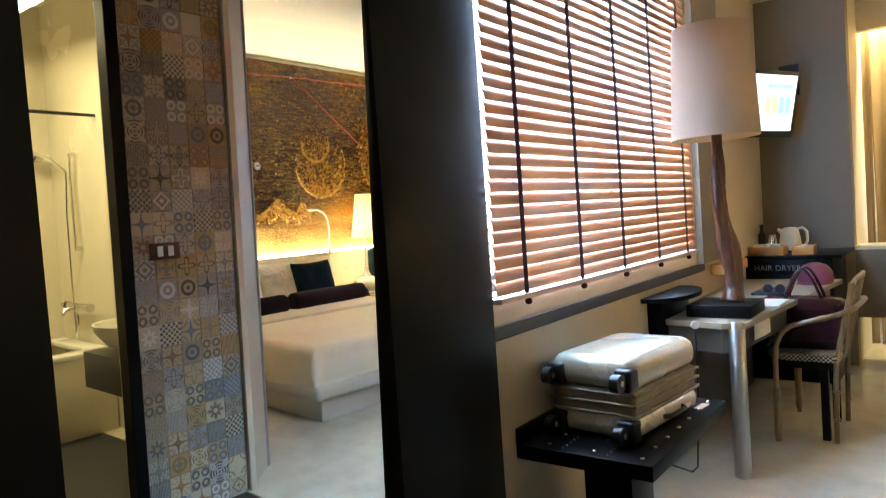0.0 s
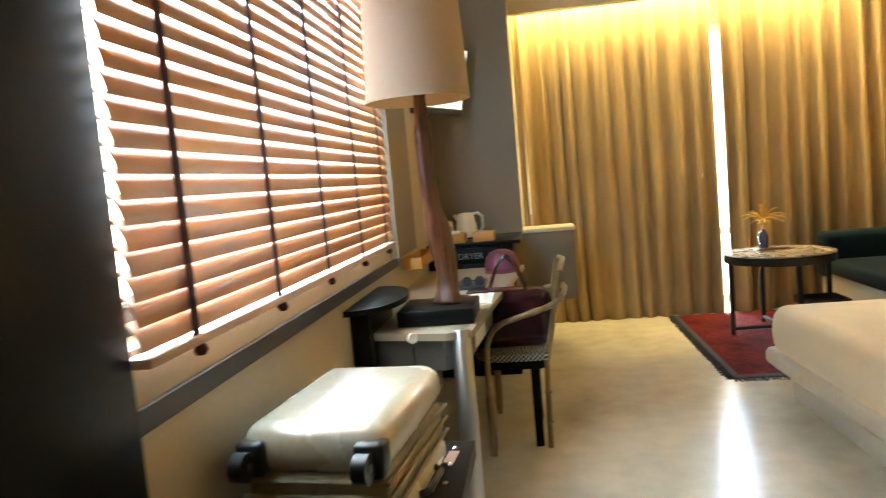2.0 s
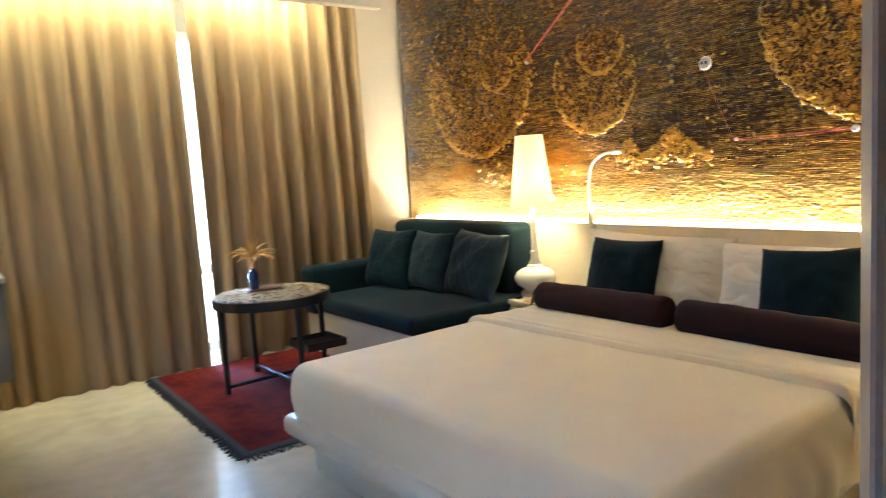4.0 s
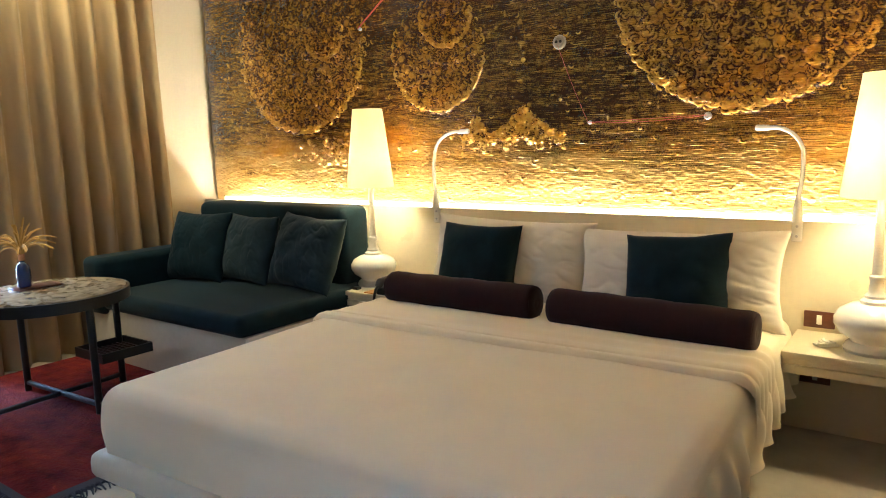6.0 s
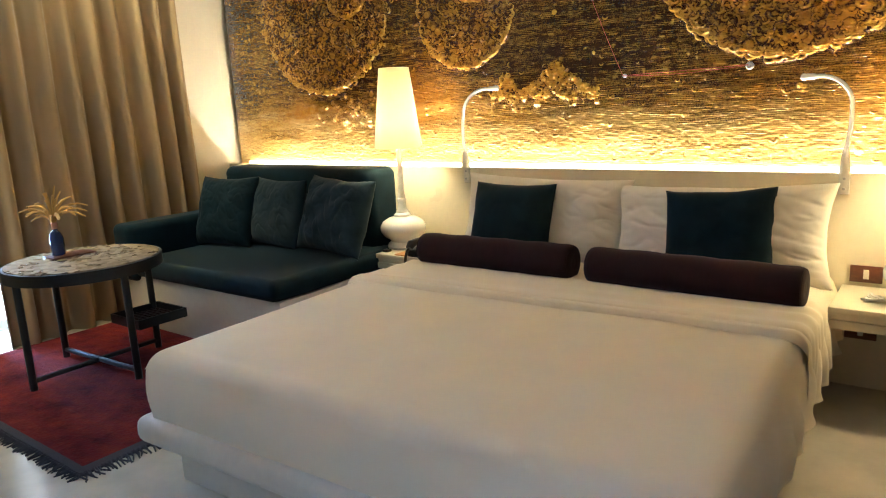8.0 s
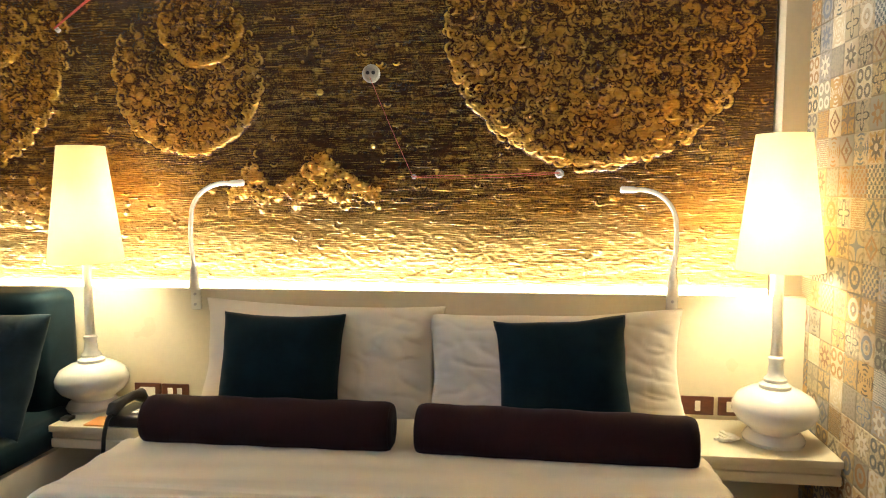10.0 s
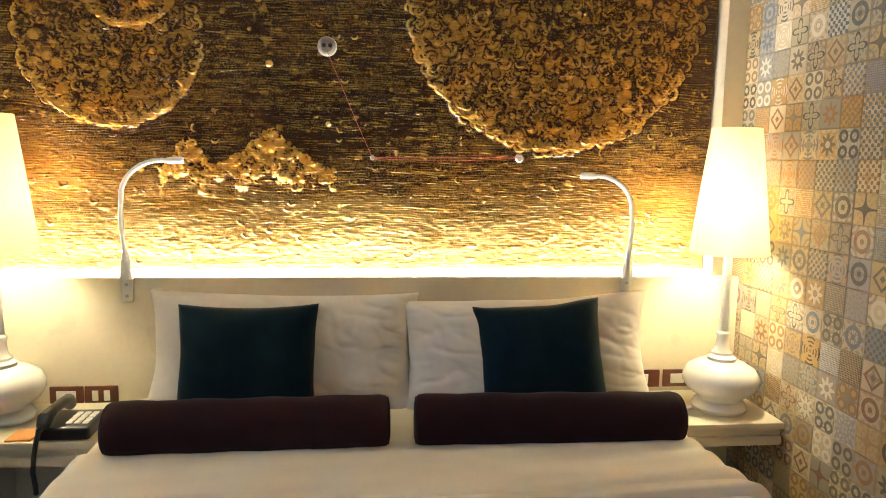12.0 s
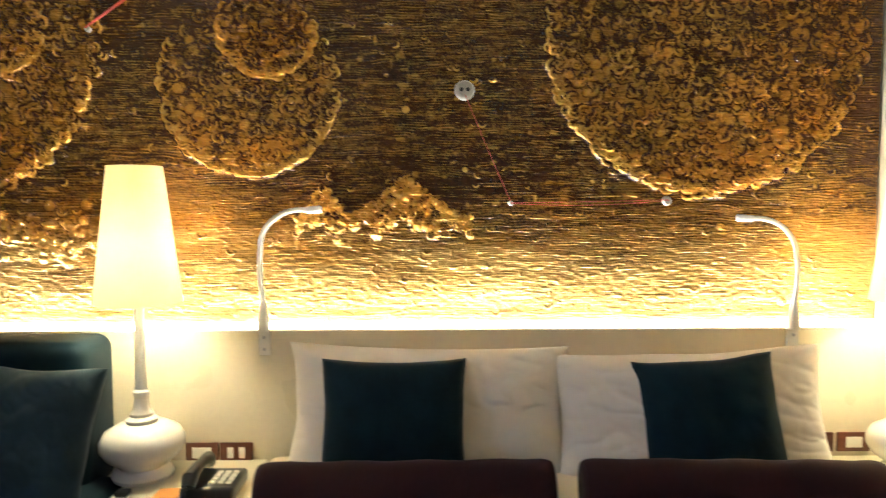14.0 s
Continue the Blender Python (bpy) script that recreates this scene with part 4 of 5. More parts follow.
solo("adapter_cable", tube([(2.70 + 0.03 * math.sin(k * 0.9), 2.80 + 0.045 * math.cos(k * 1.1) * (1 - k / 40), 0.458 + 0.0007 * k) for k in range(30)], 0.005, 6), M_WHITE, "white coiled cable beside the lamp", "cable", (2.70, 2.80, 0.452))


# ---- sofa ----
def sofa():
    t = thing("sofa", "dark teal velvet sofa on a cream built-in base", "sofa", (2.4, 6.3, 0))
    part("base", bx(1.83, 2.934, 5.31, 6.82, 0, 0.335, 0.008), M_BEDBASE, t)
    part("seat", bx(1.79, 2.80, 5.30, 6.63, 0.337, 0.455, 0.040, 4), M_TEAL, t)
    part("backrest", bx(2.68, 2.934, 5.41, 6.86, 0.40, 0.93, 0.055, 5), M_TEAL, t)
    part("armrest", bx(1.785, 2.75, 6.62, 6.83, 0.30, 0.66, 0.045, 4), M_TEAL, t)


sofa()
cushion("sofa_cushion", "dark teal velvet cushion leaning on the sofa back", M_TEAL, 0.48, 0.47, 0.19, stand(2.30, 6.42, 0.45, -80, 19), "cushion", "sofa cushions", seed=3, creased=0.006)
cushion("sofa_cushion", "slate grey velvet cushion leaning on the sofa back", M_TEAL2, 0.47, 0.45, 0.18, stand(2.42, 6.08, 0.45, -90, 18, 1), "cushion", "sofa cushions", seed=4, creased=0.006)
cushion("sofa_cushion", "slate teal velvet cushion leaning on the sofa back", M_TEAL2, 0.55, 0.47, 0.20, stand(2.43, 5.58, 0.45, -93, 21, 3), "cushion", "sofa cushions", seed=9, wob=0.02, creased=0.006)


# ---- round table, vase, rug ----
TX, TY = 1.29, 6.16


def round_table():
    t = thing("side_table", "round mosaic-topped side table on black iron legs", "table", (TX, TY, 0))
    R = 0.375
    part("rim", lathe([(R - 0.012, 0.545), (R, 0.545), (R, 0.602), (R - 0.012, 0.602)], (TX, TY, 0), 48), M_IRON, t)
    part("tabletop", lathe([(0, 0.575), (R - 0.012, 0.575), (R - 0.014, 0.607), (0, 0.607)], (TX, TY, 0), 48), M_MOSAIC, t, "pale mottled mosaic top")
    feet = []
    for k in range(4):
        a = radians(3 + 90 * k)
        c, s = math.cos(a), math.sin(a)
        feet.append((TX + 0.345 * c, TY + 0.345 * s))
        part("leg", tube([(TX + 0.345 * c, TY + 0.345 * s, 0.008), (TX + 0.345 * c, TY + 0.345 * s, 0.55)], 0.018, 10), M_IRON, t)
    for i in (0, 1):
        a, b = feet[i], feet[i + 2]
        part("stretcher", tube([(*a, 0.055), (*b, 0.055)], 0.014, 8), M_IRON, t)
    # small lattice tray hung between two legs
    cx, cy = 1.53, 6.04
    lat = bx(cx - 0.13, cx + 0.13, cy - 0.004, cy + 0.004, 0.234, 0.240)
    for k in range(-4, 5):
        if k:
            bx(cx - 0.13, cx + 0.13, cy + 0.028 * k - 0.004, cy + 0.028 * k + 0.004, 0.234, 0.240, bm=lat)
        bx(cx + 0.028 * k - 0.004, cx + 0.028 * k + 0.004, cy - 0.13, cy + 0.13, 0.2402, 0.246, bm=lat)
    tr = part("tray", lat, M_LATTICE, t, "small open lattice tray", smooth=False)
    for x0, x1, y0, y1 in ((-0.14, 0.14, -0.14, -0.13), (-0.14, 0.14, 0.13, 0.14), (-0.14, -0.13, -0.13, 0.13), (0.13, 0.14, -0.13, 0.13)):
        part("tray_edge", bx(cx + x0, cx + x1, cy + y0, cy + y1, 0.225, 0.275), M_IRON, tr, smooth=False)


M_MOSAIC, _nt, _b = nodes_of("mosaic_top")
_tc = node(_nt, "ShaderNodeTexCoord")
_v = node(_nt, "ShaderNodeTexVoronoi", Scale=34.0)
_n = node(_nt, "ShaderNodeTexNoise", Scale=7.0, Detail=4.0)
lnk(_nt, _tc.outputs["Object"], _v.inputs["Vector"])
lnk(_nt, _tc.outputs["Object"], _n.inputs["Vector"])
_c = mixc(_nt, _v.outputs["Color"], (0.08, 0.05, 0.03), (0.38, 0.30, 0.20))
lnk(_nt, mixc(_nt, mth(_nt, "MULTIPLY", mth(_nt, "SUBTRACT", _n.outputs[0], 0.35), 1.6, True), _c, (0.33, 0.26, 0.17)), _b.inputs["Base Color"])
_b.inputs["Roughness"].default_value = 0.25
_bp = node(_nt, "ShaderNodeBump", Strength=0.3, Distance=0.001)
lnk(_nt, _v.outputs["Distance"], _bp.inputs["Height"])
lnk(_nt, _bp.outputs[0], _b.inputs["Normal"])
M_LATTICE = surf("dark_lattice", (0.05, 0.02, 0.016), 0.5, big=40, fine=120, vary=0.3, bump=0.3)
round_table()


def vase():
    x, y, z = 1.24, 6.32, 0.607
    t = thing("vase", "small blue bottle vase holding dried grass", "vase", (x, y, z))
    part("bottle", lathe([(0, 0.012), (0.030, 0.012), (0.034, 0.02), (0.034, 0.105), (0.026, 0.128), (0.013, 0.142), (0.012, 0.175), (0.015, 0.180), (0.010, 0.182), (0.0, 0.16)], (x, y, z), 20), M_BLUE, t)
    part("neck_band", lathe([(0.0135, 0.150), (0.0155, 0.152), (0.0155, 0.182), (0.0135, 0.184)], (x, y, z), 16), M_SLAT, t)
    r = random.Random(3)
    bm = bmesh.new()
    for k in range(44):
        a, l, o = r.uniform(0, 6.28), r.uniform(0.15, 0.25), r.uniform(0.02, 0.17)
        pts, rad = [], []
        for i in range(7):
            s = i / 6
            pts.append((x + math.cos(a) * o * s ** 1.7, y + math.sin(a) * o * s ** 1.7, z + 0.15 + l * s - 0.10 * s ** 3 * (o / 0.13)))
            rad.append(0.0012 if i < 3 else 0.0042 * math.sin(math.pi * (s - 0.25)) + 0.001)
        tube(pts, rad, 5, bm)
    part("dried_grass", bm, M_STRAW, t, "golden dried grass plumes")
    solo("coaster", bx(x - 0.06, x + 0.16, y - 0.075, y + 0.055, 0.607, 0.617, 0.002), M_SWITCH, "thin brown wooden board under the vase", "board", (x, y, 0.607))


vase()


def rug():
    t = thing("rug", "worn red rug with a charcoal fringed border", "rug", (1.3, 6.0, 0))
    m, nt, b = nodes_of("red_rug")
    tc = node(nt, "ShaderNodeTexCoord")
    n1 = node(nt, "ShaderNodeTexNoise", Scale=3.4, Detail=7.0, Roughness=0.68)
    n2 = node(nt, "ShaderNodeTexNoise", Scale=70.0, Detail=4.0)
    wv = node(nt, "ShaderNodeTexWave", Scale=4.0, Distortion=6.0, Detail=3.0)
    for n in (n1, n2, wv):
        lnk(nt, tc.outputs["Object"], n.inputs["Vector"])
    c = mixc(nt, mth(nt, "MULTIPLY", mth(nt, "SUBTRACT", n1.outputs[0], 0.35), 3.0, True), (0.036, 0.003, 0.008), (0.26, 0.030, 0.016))
    c = mixc(nt, mth(nt, "MULTIPLY", wv.outputs[1], 0.35), c, (0.11, 0.008, 0.020))
    lnk(nt, mixc(nt, mth(nt, "MULTIPLY", n2.outputs[0], 0.4), c, (0.02, 0.003, 0.006)), b.inputs["Base Color"])
    b.inputs["Roughness"].default_value = 0.95
    b.inputs["Specular IOR Level"].default_value = 0.1
    b.inputs["Sheen Weight"].default_value = 0.0
    bp = node(nt, "ShaderNodeBump", Strength=1.0, Distance=0.012)
    lnk(nt, n2.outputs[0], bp.inputs["Height"])
    lnk(nt, bp.outputs[0], b.inputs["Normal"])
    part("rug_field", bx(0.70, 2.40, 5.15, 6.92, 0.001, 0.010), m, t, smooth=False)
    dk = cloth("charcoal_border", (0.035, 0.034, 0.040), 300, 0.25, 0.95, 0.2, 0.6)
    part("border", bx(0.70, 2.40, 5.09, 5.15, 0.001, 0.010), dk, t, smooth=False)
    part("border", bx(0.655, 0.70, 5.09, 6.92, 0.001, 0.010), dk, t, smooth=False)
    r = random.Random(5)
    bm = bmesh.new()
    for k in range(150):
        x = 0.655 + 1.745 * k / 150 + r.uniform(-0.004, 0.004)
        tube([(x, 5.10, 0.008), (x + r.uniform(-0.008, 0.008), 5.07, 0.006), (x + r.uniform(-0.015, 0.015), 5.035 + r.uniform(-0.01, 0.01), 0.003)], [0.005, 0.004, 0.003], 5, bm)
    for k in range(150):
        y = 5.09 + 1.83 * k / 150 + r.uniform(-0.004, 0.004)
        tube([(0.665, y, 0.008), (0.64, y + r.uniform(-0.008, 0.008), 0.006), (0.615 + r.uniform(-0.01, 0.01), y + r.uniform(-0.015, 0.015), 0.003)], [0.005, 0.004, 0.003], 5, bm)
    part("fringe", bm, dk, t, "charcoal tasselled fringe")


rug()


# ---- luggage bench and suitcase ----
def luggage_bench():
    t = thing("luggage_bench", "black studded luggage bench fixed to the wall", "bench", (-0.93, 2.6, 0))
    part("top", bx(-1.168, -0.665, 2.115, 2.95, 0.462, 0.515, 0.004), M_BLACK, t)
    part("post", bx(-0.98, -0.80, 2.26, 2.46, 0, 0.462, 0.006), M_BLACK, t)
    part("upstand", bx(-1.168, -1.150, 2.115, 2.95, 0.515, 0.572, 0.003), M_BLACK, t)
    for i in range(3):
        for j in range(7):
            x, y = -1.06 + 0.17 * i, 2.17 + 0.12 * j
            part("stud", lathe([(0.009, 0.515), (0.008, 0.518), (0.003, 0.5205), (0, 0.521)], (x, y, 0), 10), M_CHROME2, t)
    for i in range(2):
        for k in range(24):
            y = 2.15 + 0.031 * k
            part("small_stud", lathe([(0.0045, 0.515), (0.003, 0.518), (0, 0.5185)], (-1.00 + 0.165 * i, y, 0), 6), M_CHROME2, t)


luggage_bench()


def suitcase():
    """Cabin case lying on its side, wheels towards the entry."""
    x0, x1, y0, y1, z0, z1 = -1.10, -0.75, 2.30, 2.82, 0.515, 0.81
    t = thing("suitcase", "champagne hard-shell cabin suitcase lying on the bench", "suitcase", (-0.945, 2.57, 0.515))
    part("lower_shell", bx(x0, x1, y0, y1, z0 + 0.006, 0.605, 0.035, 4), M_GOLDBAG, t)
    part("upper_shell", bx(x0 - 0.004, x1 + 0.004, y0, y1, 0.690, z1, 0.052, 6), M_GOLDBAG, t)
    part("expander", bx(x0 + 0.008, x1 - 0.006, y0 + 0.008, y1 - 0.008, 0.598, 0.697, 0.02, 3), M_EXPAND, t, "creased tan fabric expander")
    for z in (0.610, 0.648, 0.684):
        loop = [(x0, y0), (x1, y0), (x1, y1), (x0, y1), (x0, y0)]
        pts = []
        for (ax, ay), (b_x, b_y) in zip(loop, loop[1:]):
            pts += [(ax + (b_x - ax) * k / 8, ay + (b_y - ay) * k / 8, z + 0.004 * nz(k * 0.7, ax * 3 + ay, z * 9)) for k in range(8)]
        part("zip", tube(pts, 0.006, 6), M_EXPAND, t)
    for x in (x0 + 0.035, x1 - 0.035):
        for z in (0.556, 0.738):
            h = part("wheel_housing", bx(x - 0.034, x + 0.034, y0 - 0.022, y0 + 0.045, z - 0.040, z + 0.040, 0.012, 3), M_RUBBER, t)
            part("wheel", tube([(x - 0.016, y0 - 0.052, z), (x + 0.016, y0 - 0.052, z)], 0.032, 18), M_RUBBER, h)
            part("wheel_hub", tube([(x - 0.018, y0 - 0.048, z), (x + 0.018, y0 - 0.048, z)], 0.010, 12), M_CHROME, h)
    part("side_handle", tube([(x1 + 0.002, 2.50, 0.565), (x1 + 0.022, 2.52, 0.565), (x1 + 0.022, 2.64, 0.565), (x1 + 0.002, 2.66, 0.565)], 0.009, 8), M_RUBBER, t)
    part("tag", bx(-0.765, -0.735, 2.80, 2.88, 0.5155, 0.5195), M_TAG, t, "pink paper tag", smooth=False)
    t.rotation_euler = (0, 0, radians(-6))


M_EXPAND = surf("tan_creased_fabric", (0.36, 0.29, 0.18), 0.6, big=14, fine=120, vary=0.2, bump=0.5, depth=0.004)
M_TAG = surf("pink_tag", (0.70, 0.38, 0.28), 0.6, big=9, vary=0.1, bump=0.0)
suitcase()


# ---- desk and counter ----
def desk():
    t = thing("desk", "long cream desk on a steel post along the wall", "desk", (-0.9, 4.4, 0))
    part("top", prism([(-1.168, 3.50), (-0.80, 3.42), (-0.70, 3.45), (-0.53, 5.30), (-1.168, 5.30)], 0.722, 0.750), M_DESKTOP, t, smooth=False)
    part("apron", prism([(-1.10, 3.52), (-0.81, 3.45), (-0.74, 3.50), (-0.60, 5.25), (-0.63, 5.25), (-0.77, 3.53), (-0.82, 3.50), (-1.09, 3.55)], 0.60, 0.722), M_STEELGREY, t, "brushed grey metal apron", smooth=False)
    part("post", lathe([(0, 0), (0.038, 0), (0.038, 0.752), (0.035, 0.756), (0, 0.756)], (-0.745, 3.468, 0), 28), M_CHROME, t, "brushed steel post")
    part("modesty_panel", bx(-1.165, -1.12, 3.60, 5.30, 0.0, 0.722), M_CHAR, t, smooth=False)


M_DESKTOP = surf("pale_desktop", (0.36, 0.29, 0.195), 0.35, big=2, fine=40, vary=0.07, bump=0.03)
M_STEELGREY = surf("grey_metal_apron", (0.13, 0.12, 0.105), 0.36, 0.35, 3, 90, 0.08, 0.03)
desk()


def counter():
    t = thing("minibar_counter", "black counter cabinet under the television", "cabinet", (-0.85, 5.7, 0))
    part("body", bx(-1.168, -0.60, 5.42, 6.05, 0.0, 0.88, 0.004), M_BLACK, t)
    part("top", bx(-1.168, -0.545, 5.40, 6.05, 0.88, 0.905, 0.004), M_BLACK, t)
    part("drawer_front", bx(-1.10, -0.62, 5.408, 5.42, 0.765, 0.87, 0.003), M_BLACK, t)
    cu = bpy.data.curves.new("lettering", "FONT")
    cu.body, cu.size, cu.extrude, cu.align_x, cu.align_y = "HAIR DRYER", 0.056, 0.0006, "CENTER", "CENTER"
    cu.materials.append(M_LETTER)
    ob = new("lettering", cu)
    ob.parent = t
    ob.location = (-0.10, 5.4065 - 5.7, 0.815)
    ob.rotation_euler = (radians(90), 0, 0)
    tagged(ob, "grey capital letters")


M_LETTER = surf("grey_lettering", (0.20, 0.19, 0.17), 0.5, big=9, vary=0.05, bump=0.0)
counter()


def corner_shelf():
    """Rounded black ledge below the window's far end."""
    t = thing("window_shelf", "small rounded black shelf on a black wall bracket", "shelf", (-1.1, 3.6, 0.56))
    pts = [(-1.168, 3.36)] + [(-1.168 + 0.19 * math.sin(a) ** 0.8, 3.66 - 0.30 * math.cos(a)) for a in (radians(v) for v in range(10, 171, 10))] + [(-1.168, 3.96)]
    part("shelf_board", prism(pts, 0.846, 0.868), M_BLACK, t, smooth=False)
    part("bracket", bx(-1.168, -1.09, 3.44, 3.86, 0.56, 0.846, 0.004), M_BLACK, t)


corner_shelf()


def driftwood_lamp():
    x, y = -0.855, 3.72
    t = thing("desk_lamp", "tall driftwood lamp with a white drum shade", "lamp", (x, y, 0.752))
    part("base", bx(-1.01, -0.70, 3.56, 3.86, 0.752, 0.815, 0.006), M_BLACK, t)
    pts, rad = [], []
    for i in range(65):
        k = i / 64
        pts.append((x + 0.022 + 0.028 * math.sin(k * 6.0 + 0.6) * (1 - k) - 0.035 * k, y + 0.018 * math.sin(k * 8.5), 0.81 + 0.92 * k))
        rad.append((0.050 - 0.020 * k) * (1 + 0.16 * nz(k * 6, 2.0)) + 0.010 * math.exp(-((k - 0.33) / 0.07) ** 2) + 0.012 * math.exp(-(k / 0.05) ** 2))
    bm = tube(pts, rad, 36)
    for v in bm.verts:
        a = math.atan2(v.co.y - y, v.co.x - x)
        d = 0.006 * math.sin(3 * a + v.co.z * 5) + 0.004 * nz(v.co.x * 30, v.co.y * 30, v.co.z * 5) - 0.007 * max(0, 1 - 4 * abs(nz(math.cos(a) * 2.2, math.sin(a) * 2.2, v.co.z * 2.5)))
        v.co.x += d * math.cos(a)
        v.co.y += d * math.sin(a)
    part("trunk", bm, M_DRIFT, t, "twisted reddish driftwood stem", smooth="all")
    prof = [(0.215, 1.655), (0.190, 2.215), (0.187, 2.215), (0.212, 1.655), (0.215, 1.655)]
    bm = bmesh.new()
    seg = 56
    rings = [[bm.verts.new((-0.872 + r * math.cos(2 * math.pi * k / seg), 3.744 + r * math.sin(2 * math.pi * k / seg), z)) for k in range(seg)] for r, z in prof[:4]]
    for a, b in zip(rings, rings[1:] + rings[:1]):
        for k in range(seg):
            bm.faces.new((a[k], a[(k + 1) % seg], b[(k + 1) % seg], b[k]))
    part("shade", bm, M_SHADE2, t, "white linen drum shade")
    part("spider", tube([(-1.06, 3.744, 1.75), (-0.685, 3.744, 1.75)], 0.004, 6), M_IRON, t)


driftwood_lamp()


def television():
    t = thing("television", "wall-mounted television, switched on and turned to the bed", "television", (-1.0, 5.5, 1.77))
    # its own axes: along the screen, out of it, up it
    along = Vector((0.40, 0.917, 0)).normalized()
    up = Vector((0.19, -0.083, 0.978)).normalized()
    out = along.cross(up).normalized()
    m = Matrix((along, out, up)).transposed().to_4x4()
    m.translation = Vector((-0.975, 5.535, 2.005))

    def put(x0, x1, y0, y1, z0, z1, bev=0.0):
        b = bx(x0, x1, y0, y1, z0, z1, bev)
        bmesh.ops.transform(b, matrix=m, verts=b.verts)
        return b
    part("casing", put(-0.33, 0.31, -0.045, 0.0, -0.245, 0.235, 0.010), M_RUBBER, t)
    s = part("screen", put(-0.300, 0.280, 0.0005, 0.003, -0.195, 0.205), M_SCREEN, t, "lit pale blue screen", smooth=False)
    for k in range(4):
        xx = -0.02 + 0.075 * k
        part("picture_block", put(xx - 0.03, xx + 0.03, 0.0035, 0.005, -0.07, 0.05), M_SCREEN2 if k < 2 else M_SCREEN3, s, smooth=False)
    part("title_bar", put(-0.05, 0.24, 0.0035, 0.005, 0.11, 0.14), M_SCREEN3, s, smooth=False)
    part("mount_arm", tube([(-0.93, 6.05, 2.22), (-0.95, 5.90, 2.20), (-1.02, 5.62, 2.05)], 0.022, 10), M_IRON, t)
    part("mount_plate", bx(-1.0, -0.86, 6.035, 6.05, 2.1, 2.34), M_IRON, t, smooth=False)


television()


def tray(x0, x1, y0, y1, z, label):
    t = thing("tray", label, "tray", ((x0 + x1) / 2, (y0 + y1) / 2, z), "orange trays")
    part("bottom", bx(x0, x1, y0, y1, z, z + 0.008), M_ORANGE, t, smooth=False)
    for a in ((x0, x1, y0, y0 + 0.010), (x0, x1, y1 - 0.010, y1), (x0, x0 + 0.010, y0 + 0.010, y1 - 0.010), (x1 - 0.010, x1, y0 + 0.010, y1 - 0.010)):
        part("rim", bx(*a, z + 0.008, z + 0.062, 0.002), M_ORANGE, t)


tray(-1.155, -0.915, 5.45, 5.62, 0.905, "orange wooden tray holding cups and a kettle")
tray(-1.15, -1.05, 4.50, 5.0, 0.868, "orange wooden tray on the window shelf")


def kettle():
    x, y, z = -0.93, 5.80, 0.905
    t = thing("kettle", "cream electric kettle on the counter", "kettle", (x, y, z))
    part("body", lathe([(0, 0), (0.078, 0), (0.080, 0.015), (0.072, 0.10), (0.058, 0.165), (0.045, 0.180), (0, 0.186)], (x, y, z), 24), M_KETTLE, t)
    part("handle", tube([(x + 0.05, y, z + 0.17), (x + 0.085, y, z + 0.178), (x + 0.115, y, z + 0.15), (x + 0.118, y, z + 0.08), (x + 0.10, y, z + 0.045), (x + 0.074, y, z + 0.04)], 0.011, 10), M_KETTLE, t)
    part("spout", tube([(x - 0.045, y, z + 0.14), (x - 0.085, y, z + 0.172)], [0.022, 0.012], 10), M_KETTLE, t)
    part("power_base", lathe([(0, -0.0), (0.085, 0.0), (0.085, 0.012), (0, 0.012)], (x, y, z), 24), M_RUBBER, t)


M_KETTLE = surf("cream_kettle_plastic", (0.70, 0.62, 0.44), 0.3, big=5, vary=0.04, bump=0.0)
kettle()
tray(-0.86, -0.72, 5.46, 5.60, 0.905, "small orange wooden box of sachets on the counter")
for _i, (_x, _y) in enumerate(((-1.10, 5.53), (-1.04, 5.56), (-0.98, 5.52))):
    solo("cup", lathe([(0, 0), (0.026, 0), (0.036, 0.07), (0.034, 0.07), (0.024, 0.006), (0, 0.006)], (_x, _y, 0.913), 18), M_CERAM, "small white coffee cup in the tray", "cup", (_x, _y, 0.913), "coffee cups")
solo("bottle", lathe([(0, 0), (0.03, 0), (0.03, 0.13), (0.012, 0.165), (0.012, 0.20), (0.015, 0.20), (0.015, 0.215), (0, 0.215)], (-1.12, 5.76, 0.905), 18), M_RUBBER, "dark bottle standing behind the tray", "bottle", (-1.12, 5.76, 0.905))
solo("jar", lathe([(0, 0), (0.035, 0), (0.035, 0.10), (0.03, 0.11), (0.03, 0.135), (0, 0.135)], (-1.05, 5.76, 0.905), 18), M_CHROME2, "steel jar beside the kettle", "jar", (-1.05, 5.76, 0.905))


# things lying on the desk
solo("magazine", bx(-0.86, -0.66, 3.98, 4.26, 0.750, 0.756), M_PAPER, "white magazine lying on the desk", "magazine", (-0.76, 4.1, 0.75))
solo("booklet", bx(-0.95, -0.78, 4.05, 4.22, 0.756, 0.762), M_WINE, "red and white booklet on the desk", "booklet", (-0.86, 4.1, 0.756))
solo("folder", bx(-0.90, -0.72, 4.42, 4.66, 0.750, 0.765, 0.002), M_RUBBER, "black folder on the desk", "folder", (-0.8, 4.5, 0.75))


